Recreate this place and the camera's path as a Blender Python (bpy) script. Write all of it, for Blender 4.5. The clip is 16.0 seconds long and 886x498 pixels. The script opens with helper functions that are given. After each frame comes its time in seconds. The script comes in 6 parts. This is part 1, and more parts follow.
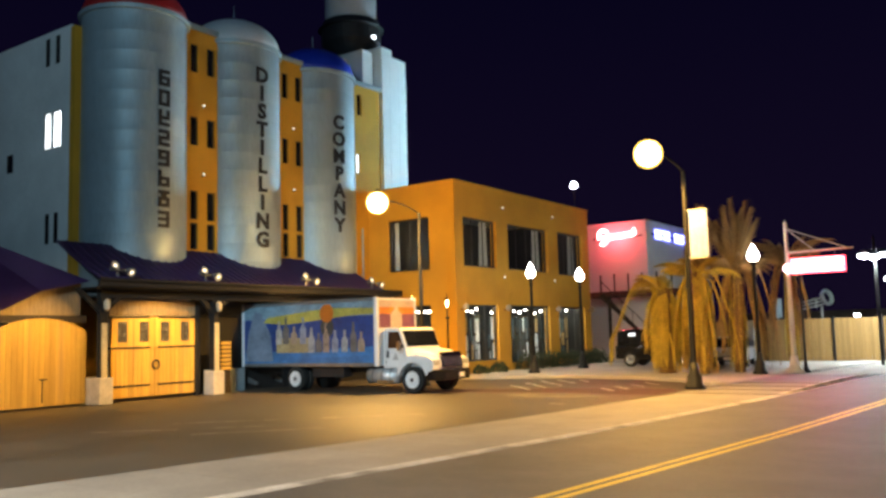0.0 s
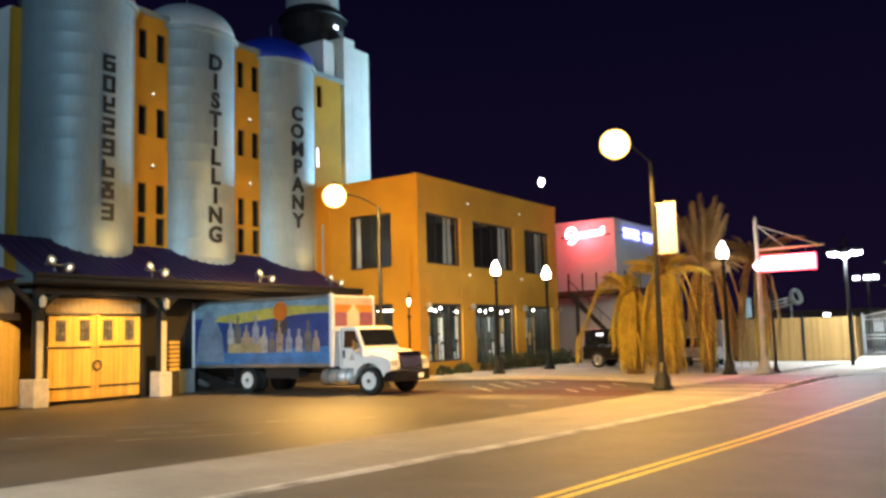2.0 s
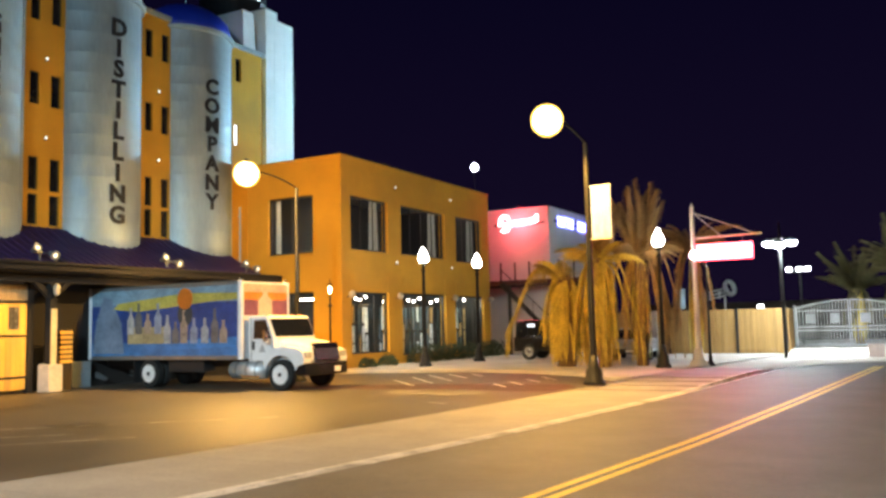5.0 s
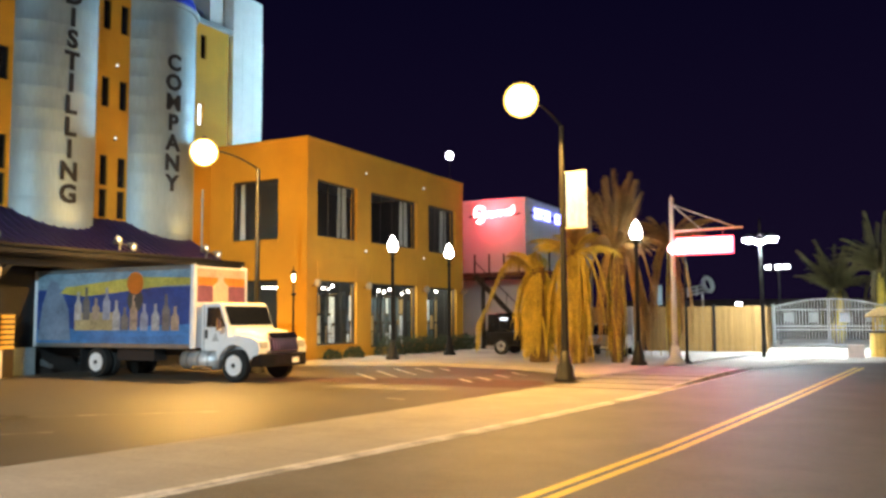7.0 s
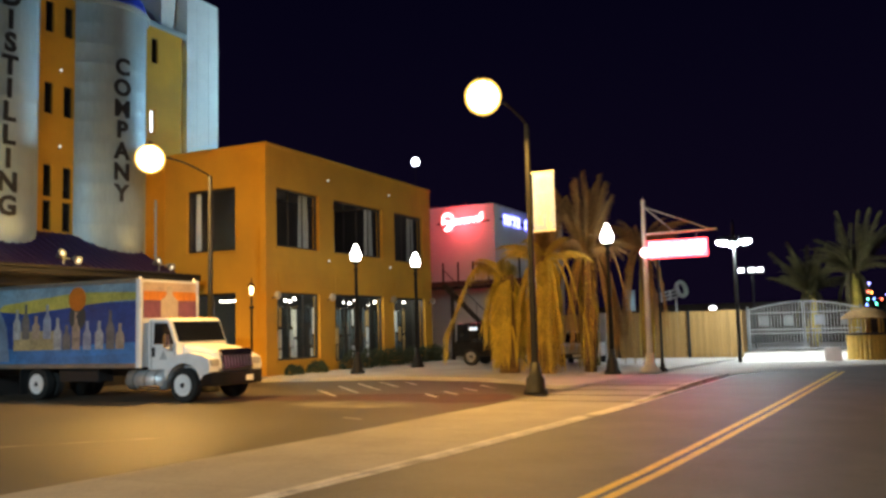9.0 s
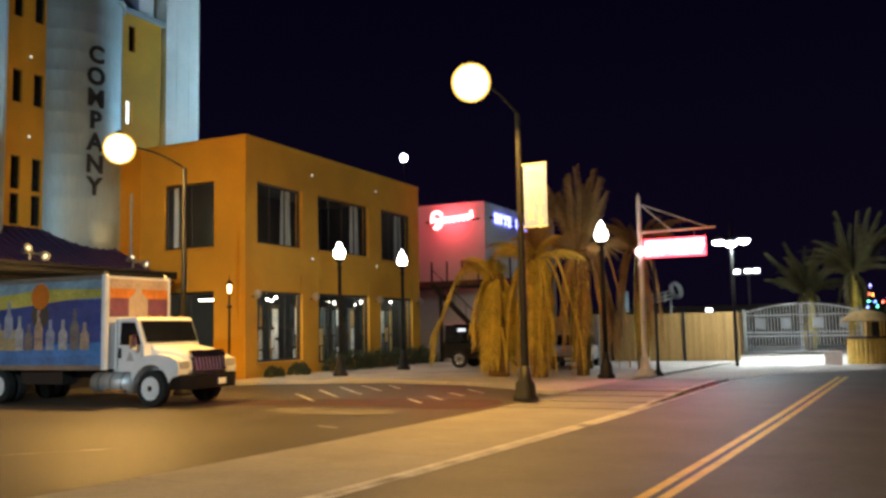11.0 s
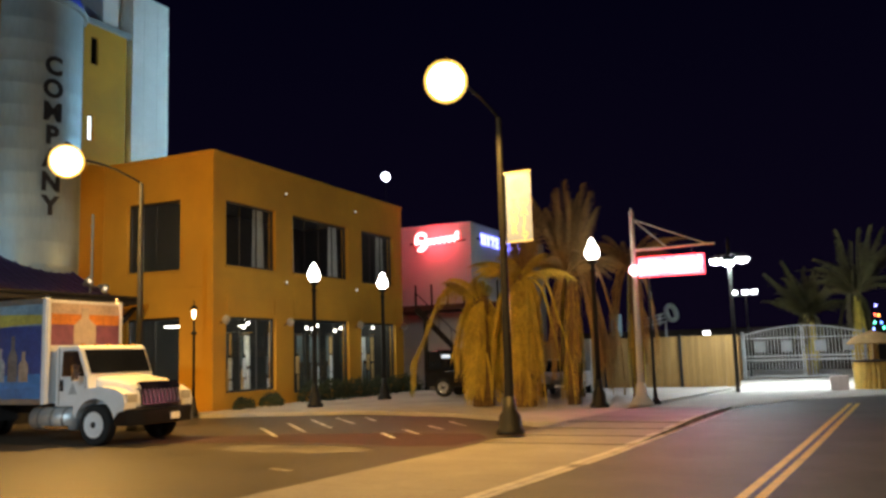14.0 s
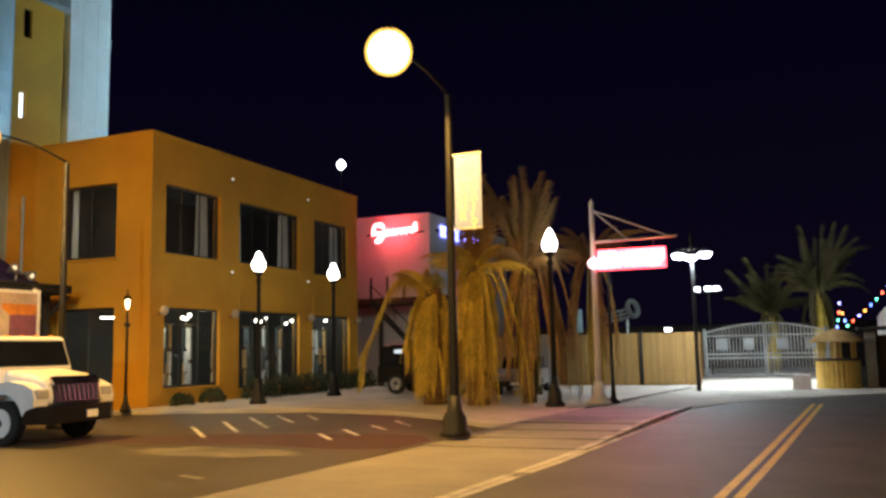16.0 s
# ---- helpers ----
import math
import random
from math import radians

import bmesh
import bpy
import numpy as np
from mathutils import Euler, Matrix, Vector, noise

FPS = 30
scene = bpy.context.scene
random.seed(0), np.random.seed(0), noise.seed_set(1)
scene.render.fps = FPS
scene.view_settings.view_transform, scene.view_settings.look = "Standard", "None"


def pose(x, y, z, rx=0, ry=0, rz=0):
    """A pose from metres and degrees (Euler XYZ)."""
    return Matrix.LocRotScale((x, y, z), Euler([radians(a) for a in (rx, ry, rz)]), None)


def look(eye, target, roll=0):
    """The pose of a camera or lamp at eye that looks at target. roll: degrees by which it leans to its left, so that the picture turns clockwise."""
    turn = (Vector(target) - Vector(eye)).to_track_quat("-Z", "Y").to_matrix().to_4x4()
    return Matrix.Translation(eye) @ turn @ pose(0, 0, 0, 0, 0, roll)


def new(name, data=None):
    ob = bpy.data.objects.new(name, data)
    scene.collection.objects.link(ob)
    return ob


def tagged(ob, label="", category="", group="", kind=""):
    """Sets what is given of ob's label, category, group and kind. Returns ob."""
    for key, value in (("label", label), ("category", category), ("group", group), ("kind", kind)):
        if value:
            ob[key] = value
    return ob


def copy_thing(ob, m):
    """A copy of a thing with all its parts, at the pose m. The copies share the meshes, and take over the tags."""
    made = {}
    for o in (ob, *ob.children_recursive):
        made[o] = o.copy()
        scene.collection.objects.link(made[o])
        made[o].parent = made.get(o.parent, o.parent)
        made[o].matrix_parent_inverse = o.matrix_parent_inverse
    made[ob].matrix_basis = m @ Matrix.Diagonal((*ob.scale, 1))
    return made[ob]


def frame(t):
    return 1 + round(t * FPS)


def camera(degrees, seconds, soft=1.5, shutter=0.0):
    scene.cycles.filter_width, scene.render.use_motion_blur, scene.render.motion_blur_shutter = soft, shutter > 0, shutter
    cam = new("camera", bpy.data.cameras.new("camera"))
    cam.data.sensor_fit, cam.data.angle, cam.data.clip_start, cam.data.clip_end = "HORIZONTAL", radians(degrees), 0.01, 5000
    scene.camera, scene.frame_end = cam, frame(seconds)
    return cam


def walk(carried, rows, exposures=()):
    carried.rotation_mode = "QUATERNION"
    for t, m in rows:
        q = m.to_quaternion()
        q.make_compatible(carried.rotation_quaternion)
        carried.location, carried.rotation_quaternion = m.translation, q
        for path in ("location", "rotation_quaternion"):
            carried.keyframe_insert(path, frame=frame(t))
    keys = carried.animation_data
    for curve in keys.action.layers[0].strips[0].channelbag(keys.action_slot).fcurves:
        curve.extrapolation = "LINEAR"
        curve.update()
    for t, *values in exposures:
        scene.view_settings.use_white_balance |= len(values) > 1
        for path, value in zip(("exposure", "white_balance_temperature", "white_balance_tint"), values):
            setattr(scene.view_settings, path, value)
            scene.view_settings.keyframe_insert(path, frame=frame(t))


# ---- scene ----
cam = camera(55.0, 16.0, soft=2.9)
PATH = [
    (0, (-0.486, -0.037, 2.09), (-1.629, 1.592, 2.292), -1.6),
    (0.5, (-0.636, 0.252, 1.998), (-1.787, 1.876, 2.188), -1.1),
    (1, (-0.728, 0.605, 1.976), (-1.851, 2.249, 2.163), -1.0),
    (1.5, (-0.822, 0.989, 1.989), (-1.888, 2.669, 2.184), -1.8),
    (2, (-0.93, 1.386, 1.982), (-2.018, 3.052, 2.186), -1.6),
    (2.5, (-1.071, 1.711, 1.979), (-2.105, 3.41, 2.189), -1.4),
    (3, (-1.186, 2.041, 2.016), (-2.182, 3.76, 2.245), -1.7),
    (3.5, (-1.231, 2.369, 1.992), (-2.223, 4.094, 2.195), -1.8),
    (4, (-1.38, 2.766, 2.004), (-2.362, 4.499, 2.182), -1.7),
    (6.5, (-1.866, 4.637, 1.884), (-2.8, 6.396, 2.063), -0.6),
    (7, (-1.992, 5.025, 1.885), (-2.915, 6.792, 2.048), -0.3),
    (7.5, (-2.105, 5.372, 1.909), (-3.016, 7.145, 2.075), -0.7),
    (8, (-2.162, 5.761, 1.913), (-3.059, 7.54, 2.088), -0.9),
    (8.5, (-2.294, 6.081, 1.912), (-3.174, 7.868, 2.088), -1.1),
    (9, (-2.351, 6.421, 1.918), (-3.216, 8.215, 2.103), -1.5),
    (9.5, (-2.456, 6.744, 1.919), (-3.311, 8.544, 2.095), -1.4),
    (12, (-3.032, 8.452, 1.925), (-3.874, 10.256, 2.119), -1.3),
    (12.5, (-3.15, 8.792, 1.931), (-3.99, 10.597, 2.125), -1.4),
    (13, (-3.24, 9.122, 1.949), (-4.113, 10.909, 2.156), -1.2),
    (13.5, (-3.307, 9.479, 1.949), (-4.157, 11.275, 2.178), -1.3),
    (14, (-3.339, 9.822, 1.916), (-4.164, 11.627, 2.163), -1.7),
    (14.5, (-3.408, 10.24, 1.875), (-4.18, 12.069, 2.119), -1.6),
    (15, (-3.454, 10.609, 1.86), (-4.194, 12.451, 2.101), -1.4),
    (15.5, (-3.467, 10.967, 1.866), (-4.237, 12.797, 2.105), -0.7),
    (16, (-3.477, 11.387, 1.919), (-4.232, 13.224, 2.152), -1.2),
]
walk(cam, [(t, look(eye, target, roll)) for t, eye, target, roll in PATH],
     [(0.0, 1.0), (2.0, 1.17), (4.0, 1.22), (6.5, 1.2), (7.0, 1.2), (7.5, 0.9), (8.0, 0.5), (9.5, 0.4), (12.0, 0.15), (14.0, 0.1), (16.0, 0.1)])

# ---- world, lamps, exposure ----
world = bpy.data.worlds.new("night")
scene.world = world
world.use_nodes = True
wn = world.node_tree.nodes
wl = world.node_tree.links
bg = wn["Background"]
tc = wn.new("ShaderNodeTexCoord")
sep = wn.new("ShaderNodeSeparateXYZ")
ramp = wn.new("ShaderNodeValToRGB")
ramp.color_ramp.elements[0].position, ramp.color_ramp.elements[0].color = 0.0, (0.0032, 0.0018, 0.0074, 1)
ramp.color_ramp.elements[1].position, ramp.color_ramp.elements[1].color = 0.45, (0.0008, 0.0006, 0.0046, 1)
wl.new(tc.outputs["Generated"], sep.inputs[0])
wl.new(sep.outputs["Z"], ramp.inputs[0])
wl.new(ramp.outputs[0], bg.inputs[0])
bg.inputs[1].default_value = 1.0

SODIUM = (1.0, 0.53, 0.11)
COOL = (0.72, 0.90, 1.0)
WARM = (1.0, 0.66, 0.22)


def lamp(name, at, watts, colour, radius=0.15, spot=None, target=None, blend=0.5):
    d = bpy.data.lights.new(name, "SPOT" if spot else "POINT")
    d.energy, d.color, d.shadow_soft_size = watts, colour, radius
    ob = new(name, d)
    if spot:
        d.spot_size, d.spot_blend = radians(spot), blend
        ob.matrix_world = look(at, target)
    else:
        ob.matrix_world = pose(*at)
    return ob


BULB_A = (-10.53, 25.95, 7.73)
BULB_E = (-22.18, 26.35, 7.60)
lamp("sodium_light", (BULB_A[0], BULB_A[1], BULB_A[2] - 0.55), 1500, SODIUM, 0.2, 132, (BULB_A[0] - 3.0, BULB_A[1] - 3.0, 0), 0.5)
lamp("sodium_light", (BULB_E[0], BULB_E[1], BULB_E[2] - 0.55), 3500, SODIUM, 0.2, 154, (BULB_E[0], BULB_E[1], 0), 0.5)
lamp("sodium_light", (BULB_A[0], BULB_A[1], BULB_A[2] - 0.5), 1900, SODIUM, 0.2, 170, (BULB_A[0], BULB_A[1], 0), 0.12)
lamp("sodium_light", (BULB_E[0], BULB_E[1], BULB_E[2] - 0.5), 520, SODIUM, 0.2)
lamp("sodium_light", (BULB_E[0], BULB_E[1] + 0.5, BULB_E[2] - 0.3), 1200, SODIUM, 0.2, 80, (-25.6, 36.0, 5.5), 0.6)
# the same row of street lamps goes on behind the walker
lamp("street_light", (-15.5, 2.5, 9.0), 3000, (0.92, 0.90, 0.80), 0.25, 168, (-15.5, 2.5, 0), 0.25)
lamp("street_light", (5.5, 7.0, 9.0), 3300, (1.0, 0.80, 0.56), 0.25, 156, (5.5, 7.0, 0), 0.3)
ACORNS = ((-21.31, 37.2), (-21.06, 42.16), (-10.36, 36.81))
for ax, ay in ACORNS:
    lamp("acorn_light", (ax, ay, 5.1), 1500 if ax > -15 else 700, (1.0, 0.84, 0.56), 0.2, 168, (ax, ay, 0.0), 0.5)
lamp("panel_light", (-7.25, 47.3, 5.30), 2600, (0.82, 0.95, 1.0), 0.3)
# unseen downward spot, added to whiten the concrete before the gate
lamp("apron_fill", (-4.9, 52.3, 5.0), 2600, (0.85, 0.96, 1.0), 0.3, 95, (-4.9, 52.0, 0.0), 0.6)
lamp("gas_light", (-23.73, 33.3, 3.62), 60, SODIUM, 0.08)
# floods on the canopy wash the silos from below
for fy in (21.2, 26.6, 31.97):
    lamp("canopy_flood", (-28.35, fy, 5.4), 22, (1.0, 0.58, 0.15), 0.12, 110, (-28.95, fy, 6.3), 1.0)
# unseen cool spots, added behind the walker to brighten the silos and the truck
lamp("added_cool_spot", (-4.0, -12.0, 14.0), 6400, (0.46, 0.80, 1.0), 0.5, 36, (-32.0, 25.0, 12.0), 0.8)
lamp("added_cool_spot", (-4.0, -12.0, 13.6), 15000, (0.52, 0.83, 1.0), 0.5, 22, (-24.5, 25.5, 2.4), 0.7)
# spot beside the roof globe, aimed at the tower
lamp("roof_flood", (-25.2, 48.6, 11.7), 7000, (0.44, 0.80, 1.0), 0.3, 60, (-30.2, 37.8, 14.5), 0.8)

# bare spots before the canopy edge, added for the post lanterns' wash on the boards
lamp("lantern_light", (-26.3, 20.3, 3.9), 330, (1.0, 0.52, 0.10), 0.1, 105, (-28.4, 20.3, 1.3), 0.6)
lamp("lantern_light", (-25.9, 15.4, 3.9), 290, (1.0, 0.55, 0.12), 0.1, 105, (-28.4, 15.4, 1.2), 0.6)

# ---- materials ----
MATS = {}


def mat(name, colour, rough=0.7, metal=0.0, var=0.25, scale=1.5, fine=18.0, bump=0.15, dirt=None, dirt_at=(0.52, 0.72), random_var=0.0, stretch=(1, 1, 1)):
    """A painted or raw surface: broad stains, fine grain, relief, and a spread from piece to piece."""
    if name in MATS:
        return MATS[name]
    m = bpy.data.materials.new(name)
    m.use_nodes = True
    n, l = m.node_tree.nodes, m.node_tree.links
    b = n["Principled BSDF"]
    b.inputs["Roughness"].default_value, b.inputs["Metallic"].default_value = rough, metal
    g = n.new("ShaderNodeNewGeometry")
    mp = n.new("ShaderNodeMapping")
    mp.inputs["Scale"].default_value = stretch
    l.new(g.outputs["Position"], mp.inputs[0])
    big, small = n.new("ShaderNodeTexNoise"), n.new("ShaderNodeTexNoise")
    big.inputs["Scale"].default_value, small.inputs["Scale"].default_value = scale, fine
    big.inputs["Detail"].default_value, small.inputs["Detail"].default_value = 5, 3
    big.inputs["Roughness"].default_value = 0.62
    l.new(mp.outputs[0], big.inputs[0]), l.new(mp.outputs[0], small.inputs[0])
    mix = n.new("ShaderNodeMath")
    mix.operation = "MULTIPLY_ADD"
    l.new(big.outputs[0], mix.inputs[0])
    mix.inputs[1].default_value = 1.3
    half = n.new("ShaderNodeMath")
    half.operation = "MULTIPLY_ADD"
    l.new(small.outputs[0], half.inputs[0])
    half.inputs[1].default_value, half.inputs[2].default_value = 0.7, -0.5
    l.new(half.outputs[0], mix.inputs[2])
    r = n.new("ShaderNodeValToRGB")
    e = r.color_ramp.elements
    e[0].position, e[1].position = 0.2, 0.85
    e[0].color = (*[max(0.0, c * (1 - var)) for c in colour], 1)
    e[1].color = (*[min(1.0, c * (1 + var)) for c in colour], 1)
    l.new(mix.outputs[0], r.inputs[0])
    last = r.outputs[0]
    if dirt:
        d = n.new("ShaderNodeTexNoise")
        d.inputs["Scale"].default_value, d.inputs["Detail"].default_value = scale * 0.45, 6
        l.new(mp.outputs[0], d.inputs[0])
        dr = n.new("ShaderNodeMapRange")
        dr.inputs[1].default_value, dr.inputs[2].default_value = dirt_at
        l.new(d.outputs[0], dr.inputs[0])
        dm = n.new("ShaderNodeMixRGB")
        l.new(dr.outputs[0], dm.inputs[0]), l.new(last, dm.inputs[1])
        dm.inputs[2].default_value = (*dirt, 1)
        last = dm.outputs[0]
    if random_var:
        oi = n.new("ShaderNodeObjectInfo")
        mr = n.new("ShaderNodeMapRange")
        mr.inputs[3].default_value, mr.inputs[4].default_value = 1 - random_var, 1 + random_var
        l.new(oi.outputs["Random"], mr.inputs[0])
        hs = n.new("ShaderNodeHueSaturation")
        l.new(mr.outputs[0], hs.inputs["Value"]), l.new(last, hs.inputs["Color"])
        last = hs.outputs[0]
    l.new(last, b.inputs["Base Color"])
    rr = n.new("ShaderNodeMapRange")
    rr.inputs[3].default_value, rr.inputs[4].default_value = max(0.02, rough - 0.1), min(1, rough + 0.12)
    l.new(big.outputs[0], rr.inputs[0]), l.new(rr.outputs[0], b.inputs["Roughness"])
    if bump:
        bp = n.new("ShaderNodeBump")
        bp.inputs["Strength"].default_value, bp.inputs["Distance"].default_value = bump, 0.02
        l.new(small.outputs[0], bp.inputs["Height"]), l.new(bp.outputs[0], b.inputs["Normal"])
    MATS[name] = m
    return m


def glow(name, colour, strength):
    if name in MATS:
        return MATS[name]
    m = bpy.data.materials.new(name)
    m.use_nodes = True
    b = m.node_tree.nodes["Principled BSDF"]
    b.inputs["Base Color"].default_value = (0.8, 0.8, 0.8, 1)
    b.inputs["Emission Color"].default_value = (*colour, 1)
    b.inputs["Emission Strength"].default_value = strength
    MATS[name] = m
    return m


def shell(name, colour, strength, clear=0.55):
    """Thin tinted shell that glows, in place of a lamp's halo, and lets the bulb show through."""
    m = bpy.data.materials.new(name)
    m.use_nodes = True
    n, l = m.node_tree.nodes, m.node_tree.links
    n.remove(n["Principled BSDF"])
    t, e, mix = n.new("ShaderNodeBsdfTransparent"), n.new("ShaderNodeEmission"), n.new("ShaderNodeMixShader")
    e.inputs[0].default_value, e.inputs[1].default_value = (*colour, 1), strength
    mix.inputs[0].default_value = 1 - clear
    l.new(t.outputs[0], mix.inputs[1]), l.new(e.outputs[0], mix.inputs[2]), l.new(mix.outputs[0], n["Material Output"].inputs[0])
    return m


def glass(name, tint=(0.9, 0.93, 0.95)):
    """Clear window glass."""
    m = bpy.data.materials.new(name)
    m.use_nodes = True
    b = m.node_tree.nodes["Principled BSDF"]
    b.inputs["Base Color"].default_value = (*tint, 1)
    b.inputs["Roughness"].default_value = 0.0
    b.inputs["Transmission Weight"].default_value = 1.0
    b.inputs["IOR"].default_value = 1.3
    MATS[name] = m
    return m


ASPHALT = mat("asphalt", (0.10, 0.096, 0.092), 0.66, 0, 0.42, 0.7, 30, 0.7, (0.105, 0.10, 0.095))
LOT = mat("lot_asphalt", (0.074, 0.063, 0.047), 0.53, 0, 0.45, 0.45, 26, 0.5, (0.07, 0.062, 0.05))
CONCRETE = mat("concrete", (0.29, 0.272, 0.245), 0.70, 0, 0.22, 0.6, 22, 0.3, (0.22, 0.205, 0.185), random_var=0.04)
PLAZA = mat("plaza_concrete", (0.50, 0.47, 0.42), 0.8, 0, 0.18, 0.7, 20, 0.3, (0.35, 0.32, 0.28), random_var=0.05)
KERB = mat("kerb_concrete", (0.58, 0.56, 0.53), 0.8, 0, 0.35, 1.6, 18, 0.35, (0.20, 0.19, 0.17), (0.54, 0.68))
YELLOW = mat("yellow_road_paint", (0.74, 0.50, 0.05), 0.55, 0, 0.18, 2.5, 40, 0.3, (0.36, 0.24, 0.05), (0.60, 0.78))
WHITEPAINT = mat("white_road_paint", (0.66, 0.65, 0.62), 0.65, 0, 0.3, 3.0, 30, 0.3, (0.2, 0.19, 0.18), (0.5, 0.65))
GALV = mat("galvanised_steel", (0.33, 0.415, 0.46), 0.50, 0.3, 0.16, 0.7, 9, 0.05, (0.33, 0.37, 0.38), stretch=(1, 1, 0.25))
OCHRE = mat("ochre_stucco", (0.56, 0.285, 0.02), 0.85, 0, 0.16, 0.5, 45, 0.35, (0.46, 0.225, 0.016))
WHITEWALL = mat("white_siding", (0.76, 0.77, 0.76), 0.75, 0, 0.12, 0.5, 14, 0.12, (0.64, 0.65, 0.64))
PURPLE = mat("purple_metal_roof", (0.050, 0.028, 0.125), 0.42, 0.2, 0.22, 0.8, 14, 0.1)
SOFFIT = mat("dark_stained_timber", (0.024, 0.016, 0.012), 0.75, 0, 0.35, 1.5, 12, 0.3, stretch=(1, 1, 0.3))
PINE = mat("pine_boards", (0.58, 0.35, 0.065), 0.62, 0, 0.22, 1.2, 16, 0.25, (0.42, 0.26, 0.08), random_var=0.14, stretch=(4, 4, 0.35))
FENCEWOOD = mat("weathered_fence_boards", (0.31, 0.18, 0.055), 0.75, 0, 0.22, 1.0, 14, 0.3, random_var=0.15, stretch=(3, 3, 0.3))
IRON = mat("black_iron", (0.02, 0.02, 0.021), 0.5, 0.4, 0.3, 3, 20, 0.1)
STONE = mat("pale_stone", (0.5, 0.46, 0.40), 0.8, 0, 0.22, 2, 12, 0.5)
RED = mat("red_dome_paint", (0.42, 0.02, 0.02), 0.45, 0, 0.15, 1.2, 12, 0.05)
BLUE = mat("blue_dome_paint", (0.015, 0.045, 0.52), 0.42, 0, 0.15, 1.2, 12, 0.05)
WHITEDOME = mat("white_dome_paint", (0.68, 0.70, 0.72), 0.45, 0, 0.1, 1.2, 12, 0.05)
DARKGLASS = mat("dark_window_glass", (0.012, 0.014, 0.018), 0.08, 0, 0.3, 1.2, 4, 0.0)
FRAME = mat("bronze_window_frame", (0.02, 0.017, 0.014), 0.6, 0.0, 0.2, 3, 20, 0.05)
LETTER = mat("black_letter_paint", (0.015, 0.015, 0.017), 0.5, 0, 0.2, 3, 20, 0.05)
CARWHITE = mat("white_truck_paint", (0.80, 0.81, 0.83), 0.32, 0, 0.08, 1.5, 15, 0.03, (0.6, 0.6, 0.6), (0.58, 0.8))
RUBBER = mat("rubber", (0.018, 0.018, 0.018), 0.85, 0, 0.3, 4, 30, 0.2)
GRILLE_METAL = mat("dulled_chrome", (0.20, 0.22, 0.27), 0.5, 1.0, 0.2, 4, 24, 0.05)
CHROME = mat("chrome", (0.7, 0.7, 0.72), 0.18, 1.0, 0.1, 3, 20, 0.02)
BLACKPLASTIC = mat("black_plastic", (0.02, 0.02, 0.022), 0.55, 0, 0.2, 3, 20, 0.1)
CARBLACK = mat("black_car_paint", (0.012, 0.012, 0.014), 0.2, 0.2, 0.2, 2, 15, 0.0)
CARSILVER = mat("silver_car_paint", (0.42, 0.44, 0.46), 0.3, 0.6, 0.1, 2, 15, 0.0)
FROND = mat("dry_palm_frond", (0.72, 0.54, 0.09), 0.8, 0, 0.45, 1.4, 9, 0.3, (0.42, 0.28, 0.07), random_var=0.2)
FRONDBROWN = mat("brown_palm_frond", (0.35, 0.225, 0.085), 0.85, 0, 0.4, 1.4, 9, 0.3, random_var=0.2)
FRONDGREEN = mat("green_palm_frond", (0.11, 0.095, 0.035), 0.7, 0, 0.4, 1.4, 9, 0.2, random_var=0.25)
BARK = mat("palm_bark", (0.22, 0.14, 0.06), 0.9, 0, 0.4, 3, 14, 0.8)
LEAF = mat("shrub_leaf", (0.03, 0.045, 0.015), 0.7, 0, 0.5, 3, 15, 0.1, random_var=0.2)
WHITEPOLE = mat("white_pole_paint", (0.86, 0.85, 0.84), 0.5, 0, 0.08, 2, 14, 0.05)
CANVAS = mat("banner_canvas", (0.32, 0.44, 0.95), 0.85, 0, 0.12, 3, 30, 0.1)
CURTAIN = mat("pale_curtain", (0.55, 0.57, 0.55), 0.85, 0, 0.15, 2, 14, 0.15, stretch=(6, 6, 0.5))
# plaster coloured near black, so that the rooms' darkness is in the material
ROOM = mat("room_shade_plaster", (0.022, 0.020, 0.017), 0.9, 0, 0.3, 0.8, 6, 0.1)
CLUBWALL = mat("club_white_render", (0.66, 0.64, 0.63), 0.85, 0, 0.1, 0.5, 20, 0.2)
GREYSTEEL = mat("grey_steel", (0.30, 0.32, 0.33), 0.45, 0.7, 0.2, 2, 14, 0.1)
DIRT = mat("dark_ground", (0.05, 0.047, 0.04), 0.9, 0, 0.4, 0.3, 8, 0.5)

# ---- helpers for shapes ----


def part(name, bm, material, parent, label=""):
    """One bmesh as one mesh object, under a thing or a part, in the parent's own axes."""
    me = bpy.data.meshes.new(name)
    bmesh.ops.recalc_face_normals(bm, faces=bm.faces)
    bm.to_mesh(me)
    bm.free()
    me.materials.append(material)
    ob = new(name, me)
    ob.parent = parent
    if label:
        tagged(ob, label)
    return ob


def thing(name, at, label, category, group="", kind="", turn=0):
    ob = new(name)
    ob.empty_display_size = 0.2
    ob.matrix_basis = pose(*at, 0, 0, turn)
    return tagged(ob, label, category, group, kind)


def solid(name, bm, material, label, category, kind="", group=""):
    ob = part(name, bm, material, None)
    return tagged(ob, label, category, group, kind)


def box(bm, x0, y0, z0, x1, y1, z1, bevel=0.0):
    vs = bmesh.ops.create_cube(bm, size=1.0)["verts"]
    for v in vs:
        v.co = Vector((x0 + (v.co.x + 0.5) * (x1 - x0), y0 + (v.co.y + 0.5) * (y1 - y0), z0 + (v.co.z + 0.5) * (z1 - z0)))
    if bevel:
        es = list({e for v in vs for e in v.link_edges})
        bmesh.ops.bevel(bm, geom=es, offset=bevel, segments=2, affect="EDGES", profile=0.6)
    return bm


